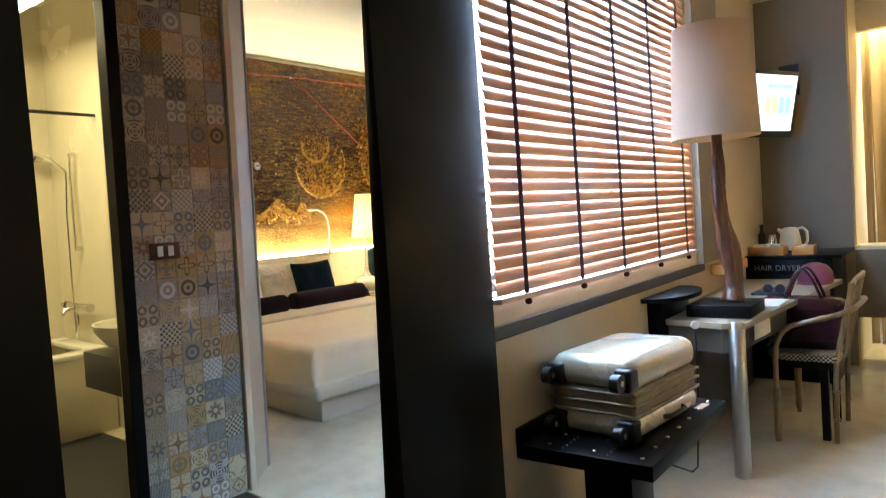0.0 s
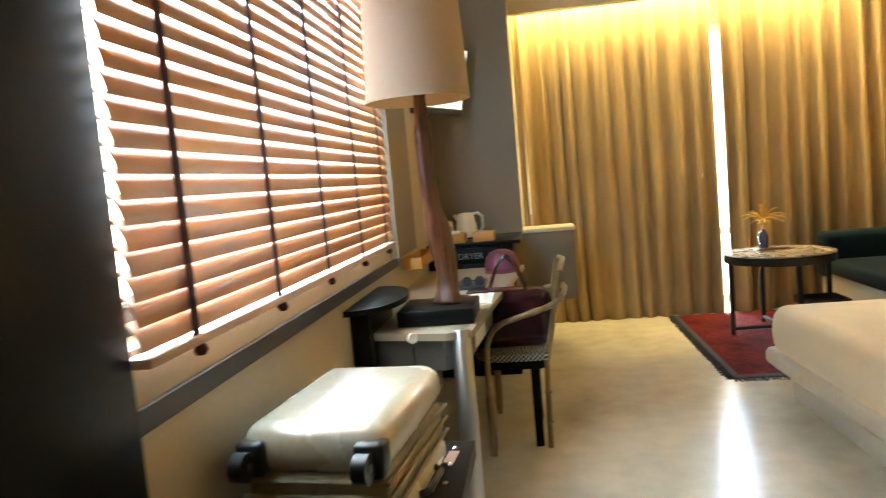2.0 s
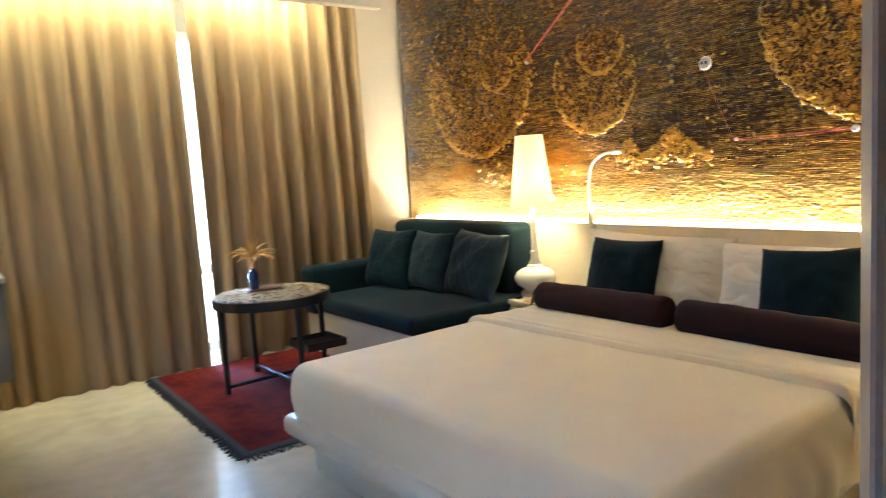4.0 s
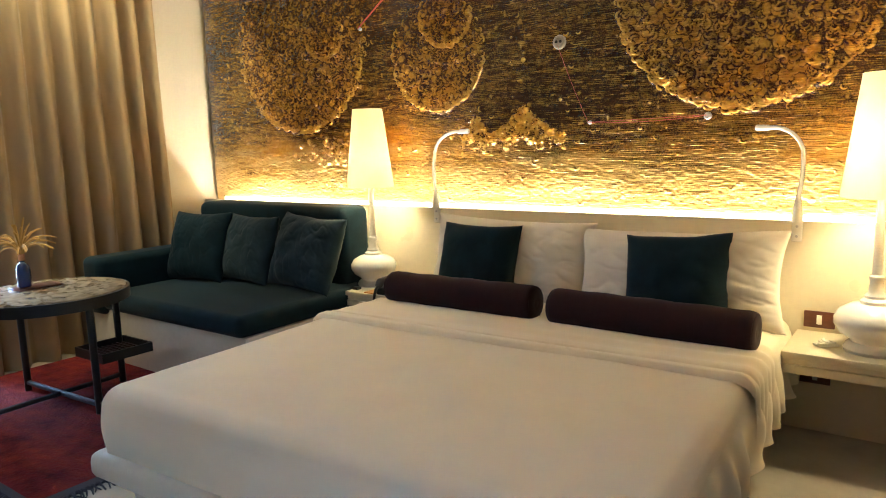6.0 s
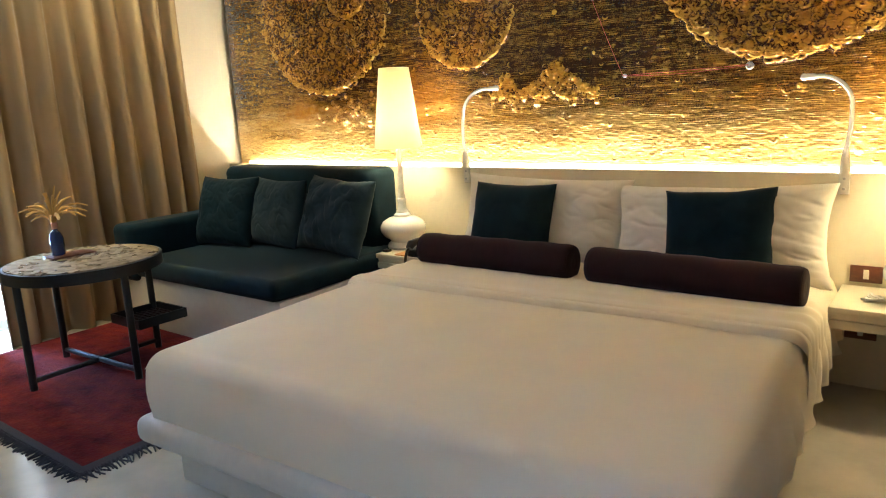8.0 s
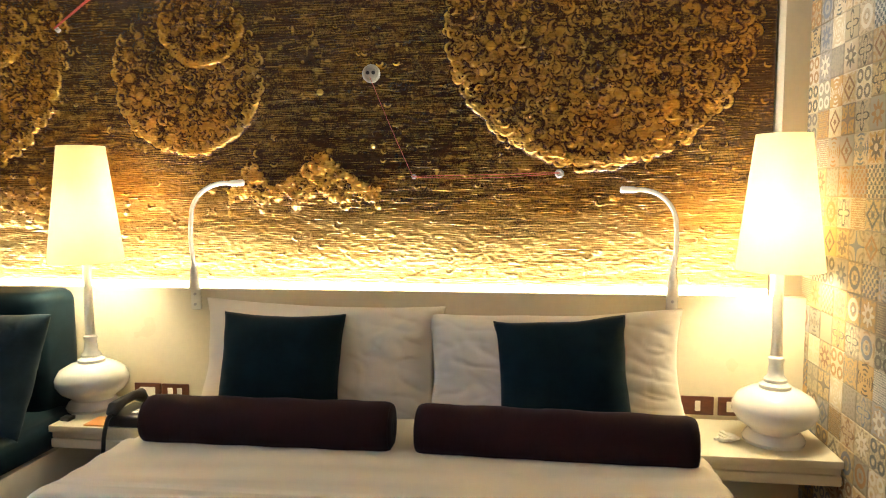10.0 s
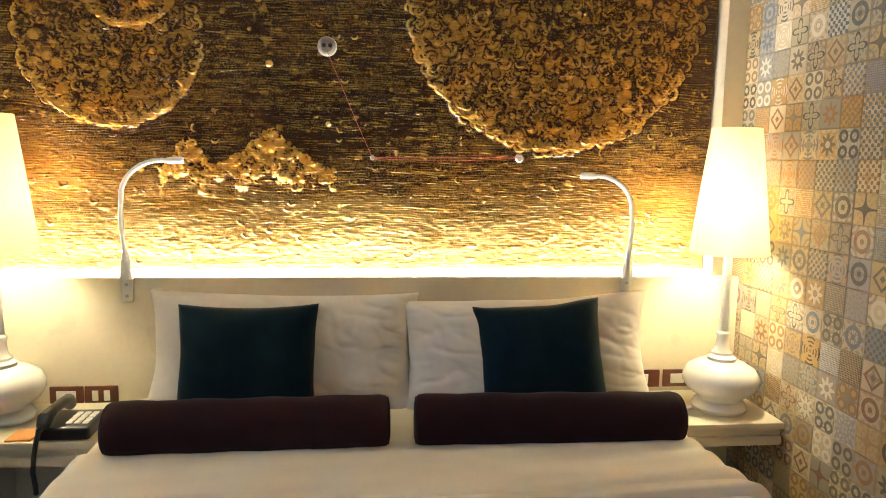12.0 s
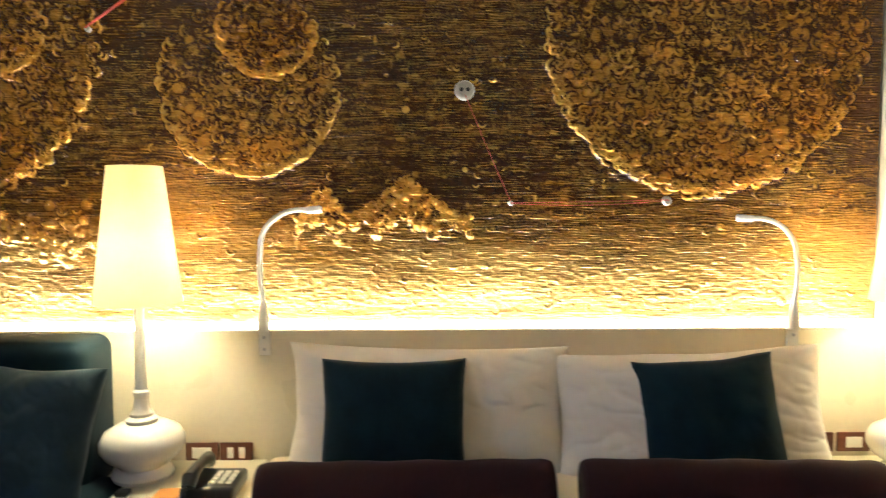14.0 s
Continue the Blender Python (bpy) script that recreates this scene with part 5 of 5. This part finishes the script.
def sunglasses():
    t = thing("sunglasses", "black sunglasses resting on the folder", "sunglasses", (-0.78, 4.5, 0.765))
    for s in (-1, 1):
        part("lens", tube([(-0.78 + s * 0.033, 4.46, 0.788), (-0.78 + s * 0.033, 4.463, 0.788)], 0.027, 16), M_RUBBER, t)
        part("temple", tube([(-0.78 + s * 0.062, 4.462, 0.795), (-0.78 + s * 0.064, 4.55, 0.790), (-0.78 + s * 0.06, 4.60, 0.770)], 0.003, 6), M_RUBBER, t)
    part("bridge", tube([(-0.79, 4.461, 0.792), (-0.77, 4.461, 0.792)], 0.003, 6), M_RUBBER, t)


sunglasses()
solo("paper_sheet", prism([(-0.712, 3.66), (-0.690, 3.90), (-0.688, 3.90), (-0.710, 3.66)], 0.63, 0.752), M_PAPER, "white paper hanging over the desk edge", "paper", (-0.70, 3.78, 0.75))


def handbag(x, y, z):
    t = thing("handbag", "glossy burgundy leather handbag on the chair", "bag", (x, y, z))
    bm = bx(x - 0.22, x + 0.20, y - 0.14, y + 0.14, z, z + 0.28, 0.06, 5)
    for v in bm.verts:
        k = (v.co.z - z) / 0.28
        v.co.y = y + (v.co.y - y) * (1 - 0.45 * k) + 0.022 * nz(v.co.x * 9, v.co.z * 9)
        v.co.x = x + (v.co.x - x) * (1 + 0.10 * k)
        v.co.z += 0.02 * nz(v.co.x * 7, 3.0) * k
    part("body", bm, M_BURG, t)
    for s in (-1, 1):
        pts = [(x - 0.10 + 0.20 * k / 12, y + s * 0.055, z + 0.255 + 0.19 * math.sin(math.pi * k / 12)) for k in range(13)]
        part("strap", tube(pts, 0.008, 8), M_BURG, t)
        for q in (-0.1, 0.1):
            part("ring", tube([(x + q, y + s * 0.055 - 0.004, z + 0.23), (x + q, y + s * 0.055 + 0.004, z + 0.23)], 0.016, 14), M_CHROME2, t)
    part("label_strip", bx(x - 0.14, x - 0.10, y - 0.108, y - 0.096, z + 0.09, z + 0.15, 0.002), M_PAPER, t, "white paper tag")
    part("clasp", bx(x - 0.03, x + 0.03, y - 0.082, y - 0.070, z + 0.17, z + 0.205, 0.004), M_CHROME2, t)


def chair():
    """Bent tube armchair, its open side to the desk."""
    x0, x1, y0, y1 = -0.80, -0.40, 4.12, 4.62
    t = thing("armchair", "bent bamboo-look armchair with a woven seat", "chair", (-0.6, 4.35, 0))
    rim = []
    for cx, cy, a0 in ((x1 - 0.06, y0 + 0.05, -90), (x1 - 0.06, y1 - 0.05, 0), (x0 + 0.16, y1 - 0.14, 90), (x0 + 0.16, y0 + 0.14, 180)):
        r = 0.05 if a0 < 45 else 0.14
        rim += [(cx + r * math.cos(radians(a0 + k * 15)), cy + r * math.sin(radians(a0 + k * 15))) for k in range(7)]
    part("seat", prism(rim, 0.438, 0.473), M_WOVEN, t, "dark woven seat with a rounded front")
    part("seat_rail", prism([(-0.6 + (x + 0.6) * 0.94, 4.37 + (y - 4.37) * 0.94) for x, y in rim], 0.395, 0.438), M_BLACK, t)
    for y in (y0 - 0.047, y1 + 0.047):
        part("leg_sleeve", lathe([(0.015, 0.02), (0.020, 0.03), (0.020, 0.28), (0.015, 0.30)], (x0 + 0.09, y, 0), 14), M_BAMBOO, t, "thick sleeve round the leg")
    for y in (y0 + 0.03, y1 - 0.03):
        for z in (0.12, 0.27):
            part("leg_ring", lathe([(0.014, z), (0.019, z + 0.004), (0.019, z + 0.010), (0.014, z + 0.014)], (x1 - 0.038 + 0.01 * z / 0.42, y, 0), 14), M_BAMBOO, t)
    # front uprights bend back into the arm rails and meet round the back
    pts = [(x0 + 0.09, y0 - 0.05, 0.0), (x0 + 0.09, y0 - 0.045, 0.40), (x0 + 0.10, y0 - 0.03, 0.54), (x0 + 0.15, y0 - 0.03, 0.62), (x0 + 0.24, y0 - 0.04, 0.655), (x1 + 0.0, y0 - 0.02, 0.70), (x1 + 0.06, y0 + 0.06, 0.725), (x1 + 0.085, y0 + 0.25, 0.74), (x1 + 0.06, y1 - 0.06, 0.725), (x1, y1 + 0.02, 0.70), (x0 + 0.24, y1 + 0.04, 0.655), (x0 + 0.15, y1 + 0.03, 0.62), (x0 + 0.10, y1 + 0.03, 0.54), (x0 + 0.09, y1 + 0.045, 0.40), (x0 + 0.09, y1 + 0.05, 0.0)]
    sm = []
    for i in range(len(pts) - 1):
        a, b, c, d = (Vector(pts[max(0, min(len(pts) - 1, i + k))]) for k in (-1, 0, 1, 2))
        for k in range(6):
            s = k / 6
            sm.append(0.5 * ((2 * b) + (c - a) * s + (2 * a - 5 * b + 4 * c - d) * s * s + (3 * b - a - 3 * c + d) * s ** 3))
    sm.append(Vector(pts[-1]))
    part("arm_rail", tube(sm, [0.014 + 0.003 * (1 if (i % 9) == 0 else 0) for i in range(len(sm))], 12), M_BAMBOO, t)
    for y in (y0 + 0.03, y1 - 0.03):
        part("back_leg", tube([(x1 - 0.04, y, 0.0), (x1 - 0.03, y, 0.42), (x1 + 0.02, y, 0.66), (x1 + 0.06, y, 0.86)], [0.014, 0.014, 0.014, 0.013], 12), M_BAMBOO, t)
    top = [(x1 + 0.06, y0 + 0.03, 0.85), (x1 + 0.07, y0 + 0.09, 0.875), (x1 + 0.085, (y0 + y1) / 2, 0.885), (x1 + 0.07, y1 - 0.09, 0.875), (x1 + 0.06, y1 - 0.03, 0.85)]
    part("top_rail", tube(top, 0.013, 12), M_BAMBOO, t)
    for y in (y0 + 0.06, y1 - 0.06):
        part("inner_leg", bx(x1 - 0.11, x1 - 0.07, y - 0.02, y + 0.02, 0, 0.395, 0.004), M_BLACK, t)
    for y in (y0 + 0.16, (y0 + y1) / 2, y1 - 0.16):
        part("back_slat", tube([(x1 - 0.01, y, 0.45), (x1 + 0.03, y, 0.66), (x1 + 0.08, y, 0.88)], 0.007, 8), M_BAMBOO, t)


M_WOVEN, _nt, _b = nodes_of("woven_seat")
_tc = node(_nt, "ShaderNodeTexCoord")
_ck = node(_nt, "ShaderNodeTexChecker", Scale=90.0, Color1=(0.02, 0.018, 0.016, 1), Color2=(0.34, 0.31, 0.25, 1))
lnk(_nt, _tc.outputs["Object"], _ck.inputs["Vector"])
lnk(_nt, _ck.outputs["Color"], _b.inputs["Base Color"])
_b.inputs["Roughness"].default_value = 0.7
chair()
handbag(-0.60, 4.36, 0.473)


def cap():
    x, y, z = -0.66, 5.10, 0.75
    t = thing("cap", "wine-red peaked cap on the desk", "cap", (x, y, z))
    part("crown", lathe([(0.105, 0.0), (0.108, 0.03), (0.098, 0.08), (0.070, 0.115), (0.03, 0.130), (0, 0.132)], (x, y, z), 28), M_WINE, t)

    def f(u, v):
        a = radians(-150 + 120 * u)
        r = 0.10 + 0.075 * v * math.sin(math.pi * (0.08 + 0.84 * u))
        return (x + r * math.cos(a), y + r * math.sin(a), z + 0.012 - 0.010 * v)
    part("peak", sheet(16, 4, f), M_WINE, t)


cap()


def window_box():
    t = thing("wall_box", "taupe hanging wall box with a cream top", "cabinet", (-0.35, 6.2, 0.36))
    part("body", bx(-0.555, -0.165, 6.08, 6.40, 0.37, 0.885, 0.004), M_TAUPE, t)
    part("top", bx(-0.555, -0.155, 6.07, 6.41, 0.885, 0.912, 0.004), M_LACQ, t)


window_box()
solo("lamp_cable", tube([(-0.93, 3.44, 0.70), (-0.925, 3.43, 0.62), (-0.93, 3.42, 0.30), (-0.94, 3.40, 0.04), (-0.97, 3.41, 0.006), (-1.05, 3.44, 0.006), (-1.15, 3.48, 0.006)], 0.004, 6), M_RUBBER, "thin black lamp cable hanging from the desk", "cable", (-0.93, 3.4, 0))
solo("cable_grommet", tube([(-0.935, 3.443, 0.735), (-0.925, 3.432, 0.735)], 0.020, 16), M_WHITE, "round white cable outlet on the desk edge", "grommet", (-0.93, 3.44, 0.735))


# ---- bathroom ----
def bathtub():
    t = thing("bathtub", "white built-in bathtub with a panelled front", "bathtub", (2.4, 1.2, 0))
    part("front_panel", bx(2.03, 2.06, 0.1, 2.18, 0.0, 0.50, 0.003), M_BATHWALL, t)
    b = bx(2.02, 2.14, 0.1, 2.18, 0.50, 0.54, 0.012, 3)
    bx(2.68, 2.80, 0.1, 2.18, 0.50, 0.54, 0.012, 3, bm=b)
    bx(2.14, 2.68, 0.1, 0.22, 0.50, 0.54, 0.012, 3, bm=b)
    bx(2.14, 2.68, 2.06, 2.18, 0.50, 0.54, 0.012, 3, bm=b)
    part("rim", b, M_CERAM, t)
    part("basin", bx(2.10, 2.72, 0.18, 2.10, 0.08, 0.12, 0.01), M_CERAM, t)


bathtub()


def shower():
    t = thing("shower", "chrome hand shower on a riser rail", "shower", (2.4, 2.15, 0.8))
    x, y = 2.40, 2.15
    part("rail", tube([(x, y, 1.17), (x, y, 1.83)], 0.010, 10), M_CHROME2, t)
    for z in (1.18, 1.82):
        part("bracket", tube([(x, 2.19, z), (x, y - 0.005, z)], 0.014, 10), M_CHROME2, t)
    part("handset", tube([(x + 0.03, y - 0.02, 1.70), (x + 0.16, y - 0.06, 1.79), (x + 0.30, y - 0.08, 1.83)], [0.012, 0.012, 0.014], 10), M_CHROME2, t)
    part("spray_head", tube([(x + 0.31, y - 0.08, 1.835), (x + 0.33, y - 0.09, 1.80)], [0.045, 0.05], 16), M_CHROME2, t)
    part("hose", tube([(x + 0.02, y - 0.02, 1.70), (x + 0.03, y - 0.03, 1.4), (x + 0.03, y - 0.03, 1.0), (x + 0.02, y - 0.03, 0.66), (x, y - 0.04, 0.58), (x - 0.03, y - 0.03, 0.66), (x - 0.02, y - 0.03, 0.76)], 0.007, 8), M_CHROME2, t)
    part("mixer", tube([(x - 0.14, y - 0.02, 0.79), (x + 0.14, y - 0.02, 0.79)], 0.022, 12), M_CHROME2, t)
    for s in (-0.17, 0.17):
        part("knob", tube([(x + s - 0.02, y - 0.02, 0.79), (x + s + 0.02, y - 0.02, 0.79)], 0.030, 14), M_CHROME2, t)
    part("spout", tube([(x, y - 0.02, 0.79), (x, y - 0.10, 0.775), (x, y - 0.12, 0.74)], 0.014, 10), M_CHROME2, t)


shower()
solo("curtain_rail", tube([(2.08, -0.4, 2.04), (2.08, 2.19, 2.04)], 0.011, 8), M_IRON, "thin dark shower curtain rail", "rail", (2.08, 1, 2.04))


def vanity():
    t = thing("vanity", "dark stone vanity counter below the basin", "counter", (1.3, 2.0, 0.55))
    part("counter", bx(0.63, 1.36, 1.70, 2.185, 0.48, 0.675, 0.006), M_CHAR, t)
    solo("basin", lathe([(0, 0.01), (0.09, 0.0), (0.15, 0.03), (0.215, 0.11), (0.222, 0.150), (0.210, 0.150), (0.14, 0.04), (0, 0.02)], (1.14, 1.90, 0.675), 36), M_CERAM, "white round bowl basin on the vanity", "basin", (1.14, 1.90, 0.675))


vanity()
def rain_shower():
    t = thing("rain_shower", "square chrome overhead rain shower", "shower", (2.45, 1.6, 2.4))
    part("spray_plate", bx(2.30, 2.60, 1.45, 1.75, 2.40, 2.42, 0.005), M_CHROME2, t)
    part("ceiling_pipe", tube([(2.45, 1.6, 2.42), (2.45, 1.6, H)], 0.012, 8), M_CHROME2, t)


rain_shower()


def pier_switch():
    t = thing("light_switch", "brown double light switch on the tiled pier", "switch", (0.43, 1.68, 1.23))
    part("plate", bx(0.412, 0.426, 1.61, 1.75, 1.19, 1.265, 0.003), M_SWITCH, t)
    for y in (1.655, 1.705):
        part("rocker", bx(0.407, 0.4125, y - 0.013, y + 0.013, 1.205, 1.25, 0.002), M_WHITE, t)


pier_switch()


# ---- patterned tiles ----
def tile_material(name, island):
    m, nt, b = nodes_of(name)
    if island:
        rnd = node(nt, "ShaderNodeNewGeometry").outputs["Random Per Island"]
    else:
        rnd = node(nt, "ShaderNodeObjectInfo").outputs["Random"]
    uv = node(nt, "ShaderNodeUVMap")
    sp = node(nt, "ShaderNodeSeparateXYZ")
    lnk(nt, uv.outputs[0], sp.inputs[0])
    x = mth(nt, "SUBTRACT", sp.outputs[0], 0.5)
    y = mth(nt, "SUBTRACT", sp.outputs[1], 0.5)
    ax, ay = mth(nt, "ABSOLUTE", x), mth(nt, "ABSOLUTE", y)
    r = mth(nt, "SQRT", mth(nt, "ADD", mth(nt, "MULTIPLY", x, x), mth(nt, "MULTIPLY", y, y)))
    th = mth(nt, "ARCTAN2", y, x)

    def h(k):
        # further random numbers from the one
        return mth(nt, "FRACT", mth(nt, "MULTIPLY", mth(nt, "SINE", mth(nt, "MULTIPLY", rnd, k)), 437.58))
    petal = mth(nt, "GREATER_THAN", mth(nt, "ADD", mth(nt, "MULTIPLY", mth(nt, "COSINE", mth(nt, "MULTIPLY", th, 8.0)), 0.10), 0.30), r)
    petal = mth(nt, "SUBTRACT", petal, mth(nt, "LESS_THAN", r, 0.12))
    ring = mth(nt, "LESS_THAN", mth(nt, "ABSOLUTE", mth(nt, "SUBTRACT", r, 0.30)), 0.07)
    ring = mth(nt, "ADD", ring, mth(nt, "LESS_THAN", r, 0.09), True)
    dia = mth(nt, "ABSOLUTE", mth(nt, "SUBTRACT", mth(nt, "ADD", ax, ay), 0.36))
    dia = mth(nt, "LESS_THAN", dia, 0.06)
    dia = mth(nt, "ADD", dia, mth(nt, "LESS_THAN", mth(nt, "ADD", ax, ay), 0.12), True)
    grid = mth(nt, "GREATER_THAN", mth(nt, "MULTIPLY", mth(nt, "SINE", mth(nt, "MULTIPLY", x, 25.13)), mth(nt, "SINE", mth(nt, "MULTIPLY", y, 25.13))), 0.1)
    star = mth(nt, "LESS_THAN", mth(nt, "MULTIPLY", ax, ay), 0.012)
    quad = mth(nt, "LESS_THAN", mth(nt, "ABSOLUTE", mth(nt, "SUBTRACT", mth(nt, "SQRT", mth(nt, "ADD", mth(nt, "POWER", mth(nt, "SUBTRACT", ax, 0.25), 2.0), mth(nt, "POWER", mth(nt, "SUBTRACT", ay, 0.25), 2.0))), 0.16)), 0.055)
    # motifs growing from the corners, and a thin border
    rc = mth(nt, "SQRT", mth(nt, "ADD", mth(nt, "POWER", mth(nt, "SUBTRACT", ax, 0.5), 2.0), mth(nt, "POWER", mth(nt, "SUBTRACT", ay, 0.5), 2.0)))
    fan = mth(nt, "LESS_THAN", mth(nt, "ABSOLUTE", mth(nt, "SUBTRACT", rc, 0.30)), 0.045)
    fan = mth(nt, "ADD", fan, mth(nt, "LESS_THAN", rc, 0.15), True)
    lace = mth(nt, "GREATER_THAN", mth(nt, "SINE", mth(nt, "MULTIPLY", r, 44.0)), 0.25)
    lace = mth(nt, "MULTIPLY", lace, mth(nt, "GREATER_THAN", mth(nt, "COSINE", mth(nt, "MULTIPLY", th, 4.0)), -0.4))
    leaf = mth(nt, "LESS_THAN", mth(nt, "ABSOLUTE", mth(nt, "SUBTRACT", mth(nt, "ADD", mth(nt, "MULTIPLY", mth(nt, "COSINE", mth(nt, "MULTIPLY", th, 4.0)), 0.14), 0.27), r)), 0.045)
    fine = mth(nt, "GREATER_THAN", mth(nt, "MULTIPLY", mth(nt, "SINE", mth(nt, "MULTIPLY", mth(nt, "ADD", x, y), 44.0)), mth(nt, "SINE", mth(nt, "MULTIPLY", mth(nt, "SUBTRACT", x, y), 44.0))), 0.15)
    pats = [petal, ring, dia, grid, star, quad, lace, leaf, fine]

    def choose(fac, items):
        total = None
        for i, p in enumerate(items):
            on = mth(nt, "MULTIPLY", mth(nt, "GREATER_THAN", fac, float(i)), mth(nt, "LESS_THAN", fac, i + 1.0))
            q = mth(nt, "MULTIPLY", p, on)
            total = q if total is None else mth(nt, "ADD", total, q)
        return total
    acc = choose(mth(nt, "MULTIPLY", h(91.7), 9.6), pats)
    acc2 = choose(mth(nt, "MULTIPLY", h(17.9), 5.0), [fan, star, leaf, lace])
    acc2 = mth(nt, "MULTIPLY", acc2, mth(nt, "SUBTRACT", 1.0, acc))
    edge = mth(nt, "MULTIPLY", mth(nt, "GREATER_THAN", mth(nt, "MAXIMUM", ax, ay), 0.455), mth(nt, "GREATER_THAN", h(53.3), 0.45))
    acc2 = mth(nt, "ADD", acc2, edge, True)

    def pick(fac, cols):
        rp = nt.nodes.new("ShaderNodeValToRGB")
        rp.color_ramp.interpolation = "CONSTANT"
        el = rp.color_ramp.elements
        for i, c in enumerate(cols):
            e = el[i] if i < 2 else el.new(i / len(cols))
            e.position = i / len(cols)
            e.color = (*c, 1)
        lnk(nt, fac, rp.inputs[0])
        return rp.outputs[0]
    base = pick(h(37.3), [(0.51, 0.42, 0.29), (0.39, 0.33, 0.22), (0.56, 0.47, 0.30), (0.30, 0.27, 0.21), (0.47, 0.35, 0.18), (0.33, 0.31, 0.29), (0.44, 0.29, 0.11)])
    ink = pick(h(63.1), [(0.050, 0.045, 0.04), (0.13, 0.16, 0.22), (0.30, 0.16, 0.045), (0.12, 0.105, 0.09), (0.66, 0.61, 0.50), (0.20, 0.10, 0.05), (0.08, 0.09, 0.10)])
    tc = node(nt, "ShaderNodeTexCoord")
    n = node(nt, "ShaderNodeTexNoise", Scale=55.0, Detail=4.0)
    lnk(nt, tc.outputs["Object"], n.inputs["Vector"])
    worn = mth(nt, "MULTIPLY", acc, mth(nt, "ADD", mth(nt, "MULTIPLY", n.outputs[0], 0.4), 0.68, True), True)
    ink2 = pick(h(29.1), [(0.22, 0.20, 0.17), (0.60, 0.54, 0.42), (0.15, 0.16, 0.17), (0.36, 0.22, 0.08), (0.20, 0.16, 0.11)])
    c = mixc(nt, mth(nt, "MULTIPLY", acc2, mth(nt, "ADD", mth(nt, "MULTIPLY", n.outputs[0], 0.4), 0.45, True), True), base, ink2)
    c = mixc(nt, worn, c, ink)
    # a fine filigree under the main motif of most tiles
    fil = mth(nt, "ADD", mth(nt, "SINE", mth(nt, "MULTIPLY", mth(nt, "ADD", r, mth(nt, "MULTIPLY", rc, 0.6)), 70.0)), mth(nt, "COSINE", mth(nt, "MULTIPLY", th, 12.0)))
    fil = mth(nt, "MULTIPLY", mth(nt, "GREATER_THAN", fil, 0.55), mth(nt, "GREATER_THAN", h(71.9), 0.3))
    c = mixc(nt, mth(nt, "MULTIPLY", mth(nt, "MULTIPLY", fil, mth(nt, "SUBTRACT", 1.0, acc)), 0.55), c, ink2)
    c = mixc(nt, mth(nt, "MULTIPLY", n.outputs[0], 0.16), c, (0.22, 0.19, 0.15))
    lnk(nt, c, b.inputs["Base Color"])
    b.inputs["Roughness"].default_value = 0.6
    b.inputs["Specular IOR Level"].default_value = 0.25
    return m


M_TILE = tile_material("patterned_tile", False)
M_TILE_FAR = tile_material("patterned_tile_far", True)


def tile_bm(bm, cx, cz, s, uvl, m=None):
    e, d = s / 2 - 0.0008, 0.006
    c = 0.003
    ring = [[(-e, 0, -e), (e, 0, -e), (e, 0, e), (-e, 0, e)], [(-e, d - 0.001, -e), (e, d - 0.001, -e), (e, d - 0.001, e), (-e, d - 0.001, e)], [(-e + c, d, -e + c), (e - c, d, -e + c), (e - c, d, e - c), (-e + c, d, e - c)]]
    vs = []
    for g in ring:
        vs.append([bm.verts.new((p[0] + cx, p[1], p[2] + cz)) for p in g])
    fs = []
    for a, b in zip(vs, vs[1:]):
        for k in range(4):
            fs.append(bm.faces.new((a[k], a[(k + 1) % 4], b[(k + 1) % 4], b[k])))
    fs.append(bm.faces.new(vs[2]))
    for f in fs:
        for lp in f.loops:
            lp[uvl].uv = ((lp.vert.co.x - cx) / s + 0.5, (lp.vert.co.z - cz) / s + 0.5)


def one_tile_mesh(s):
    bm = bmesh.new()
    tile_bm(bm, 0, 0, s, bm.loops.layers.uv.new("UVMap"))
    me = bpy.data.meshes.new("tile")
    bmesh.ops.recalc_face_normals(bm, faces=bm.faces)
    bm.to_mesh(me)
    bm.free()
    me.materials.append(M_TILE)
    return me


TS = 0.1
TILE = one_tile_mesh(TS)
south = bpy.data.objects["wall_south"]


def lay_tile(x, y, z, turn, parent):
    ob = new("tile", TILE)
    ob.parent = parent
    ob.location = (x, y, z)
    ob.rotation_euler = (0, 0, turn)
    return ob


far = bmesh.new()
far_uv = far.loops.layers.uv.new("UVMap")
for i in range(21):
    for j in range(28):
        cx, cz = 3.0 - TS / 2 - i * TS, 0.05 + j * TS
        if cx < 0.97:
            continue
        if cx > 1.95 and j < 25:
            lay_tile(cx, 2.471, cz, 0, south)
        else:
            tile_bm(far, cx, cz, TS, far_uv)
bmesh.ops.translate(far, verts=far.verts, vec=(0, 2.471, 0))
fm = bpy.data.meshes.new("tiles_far")
bmesh.ops.recalc_face_normals(far, faces=far.faces)
far.to_mesh(fm)
far.free()
fm.materials.append(M_TILE_FAR)
fo = new("tiles_far", fm)
fo.parent = south
tagged(fo, "patterned wall tiles", kind="stuff")
pier = thing("tiled_pier", "pier face of worn patterned cement tiles", "wall", (0.44, 1.8, 0), kind=STR)
for i in range(5):
    for j in range(28):
        ob = lay_tile(-0.001, 1.59 + 0.1 * i - 1.8, 0.05 + 0.1 * j, radians(90), pier)
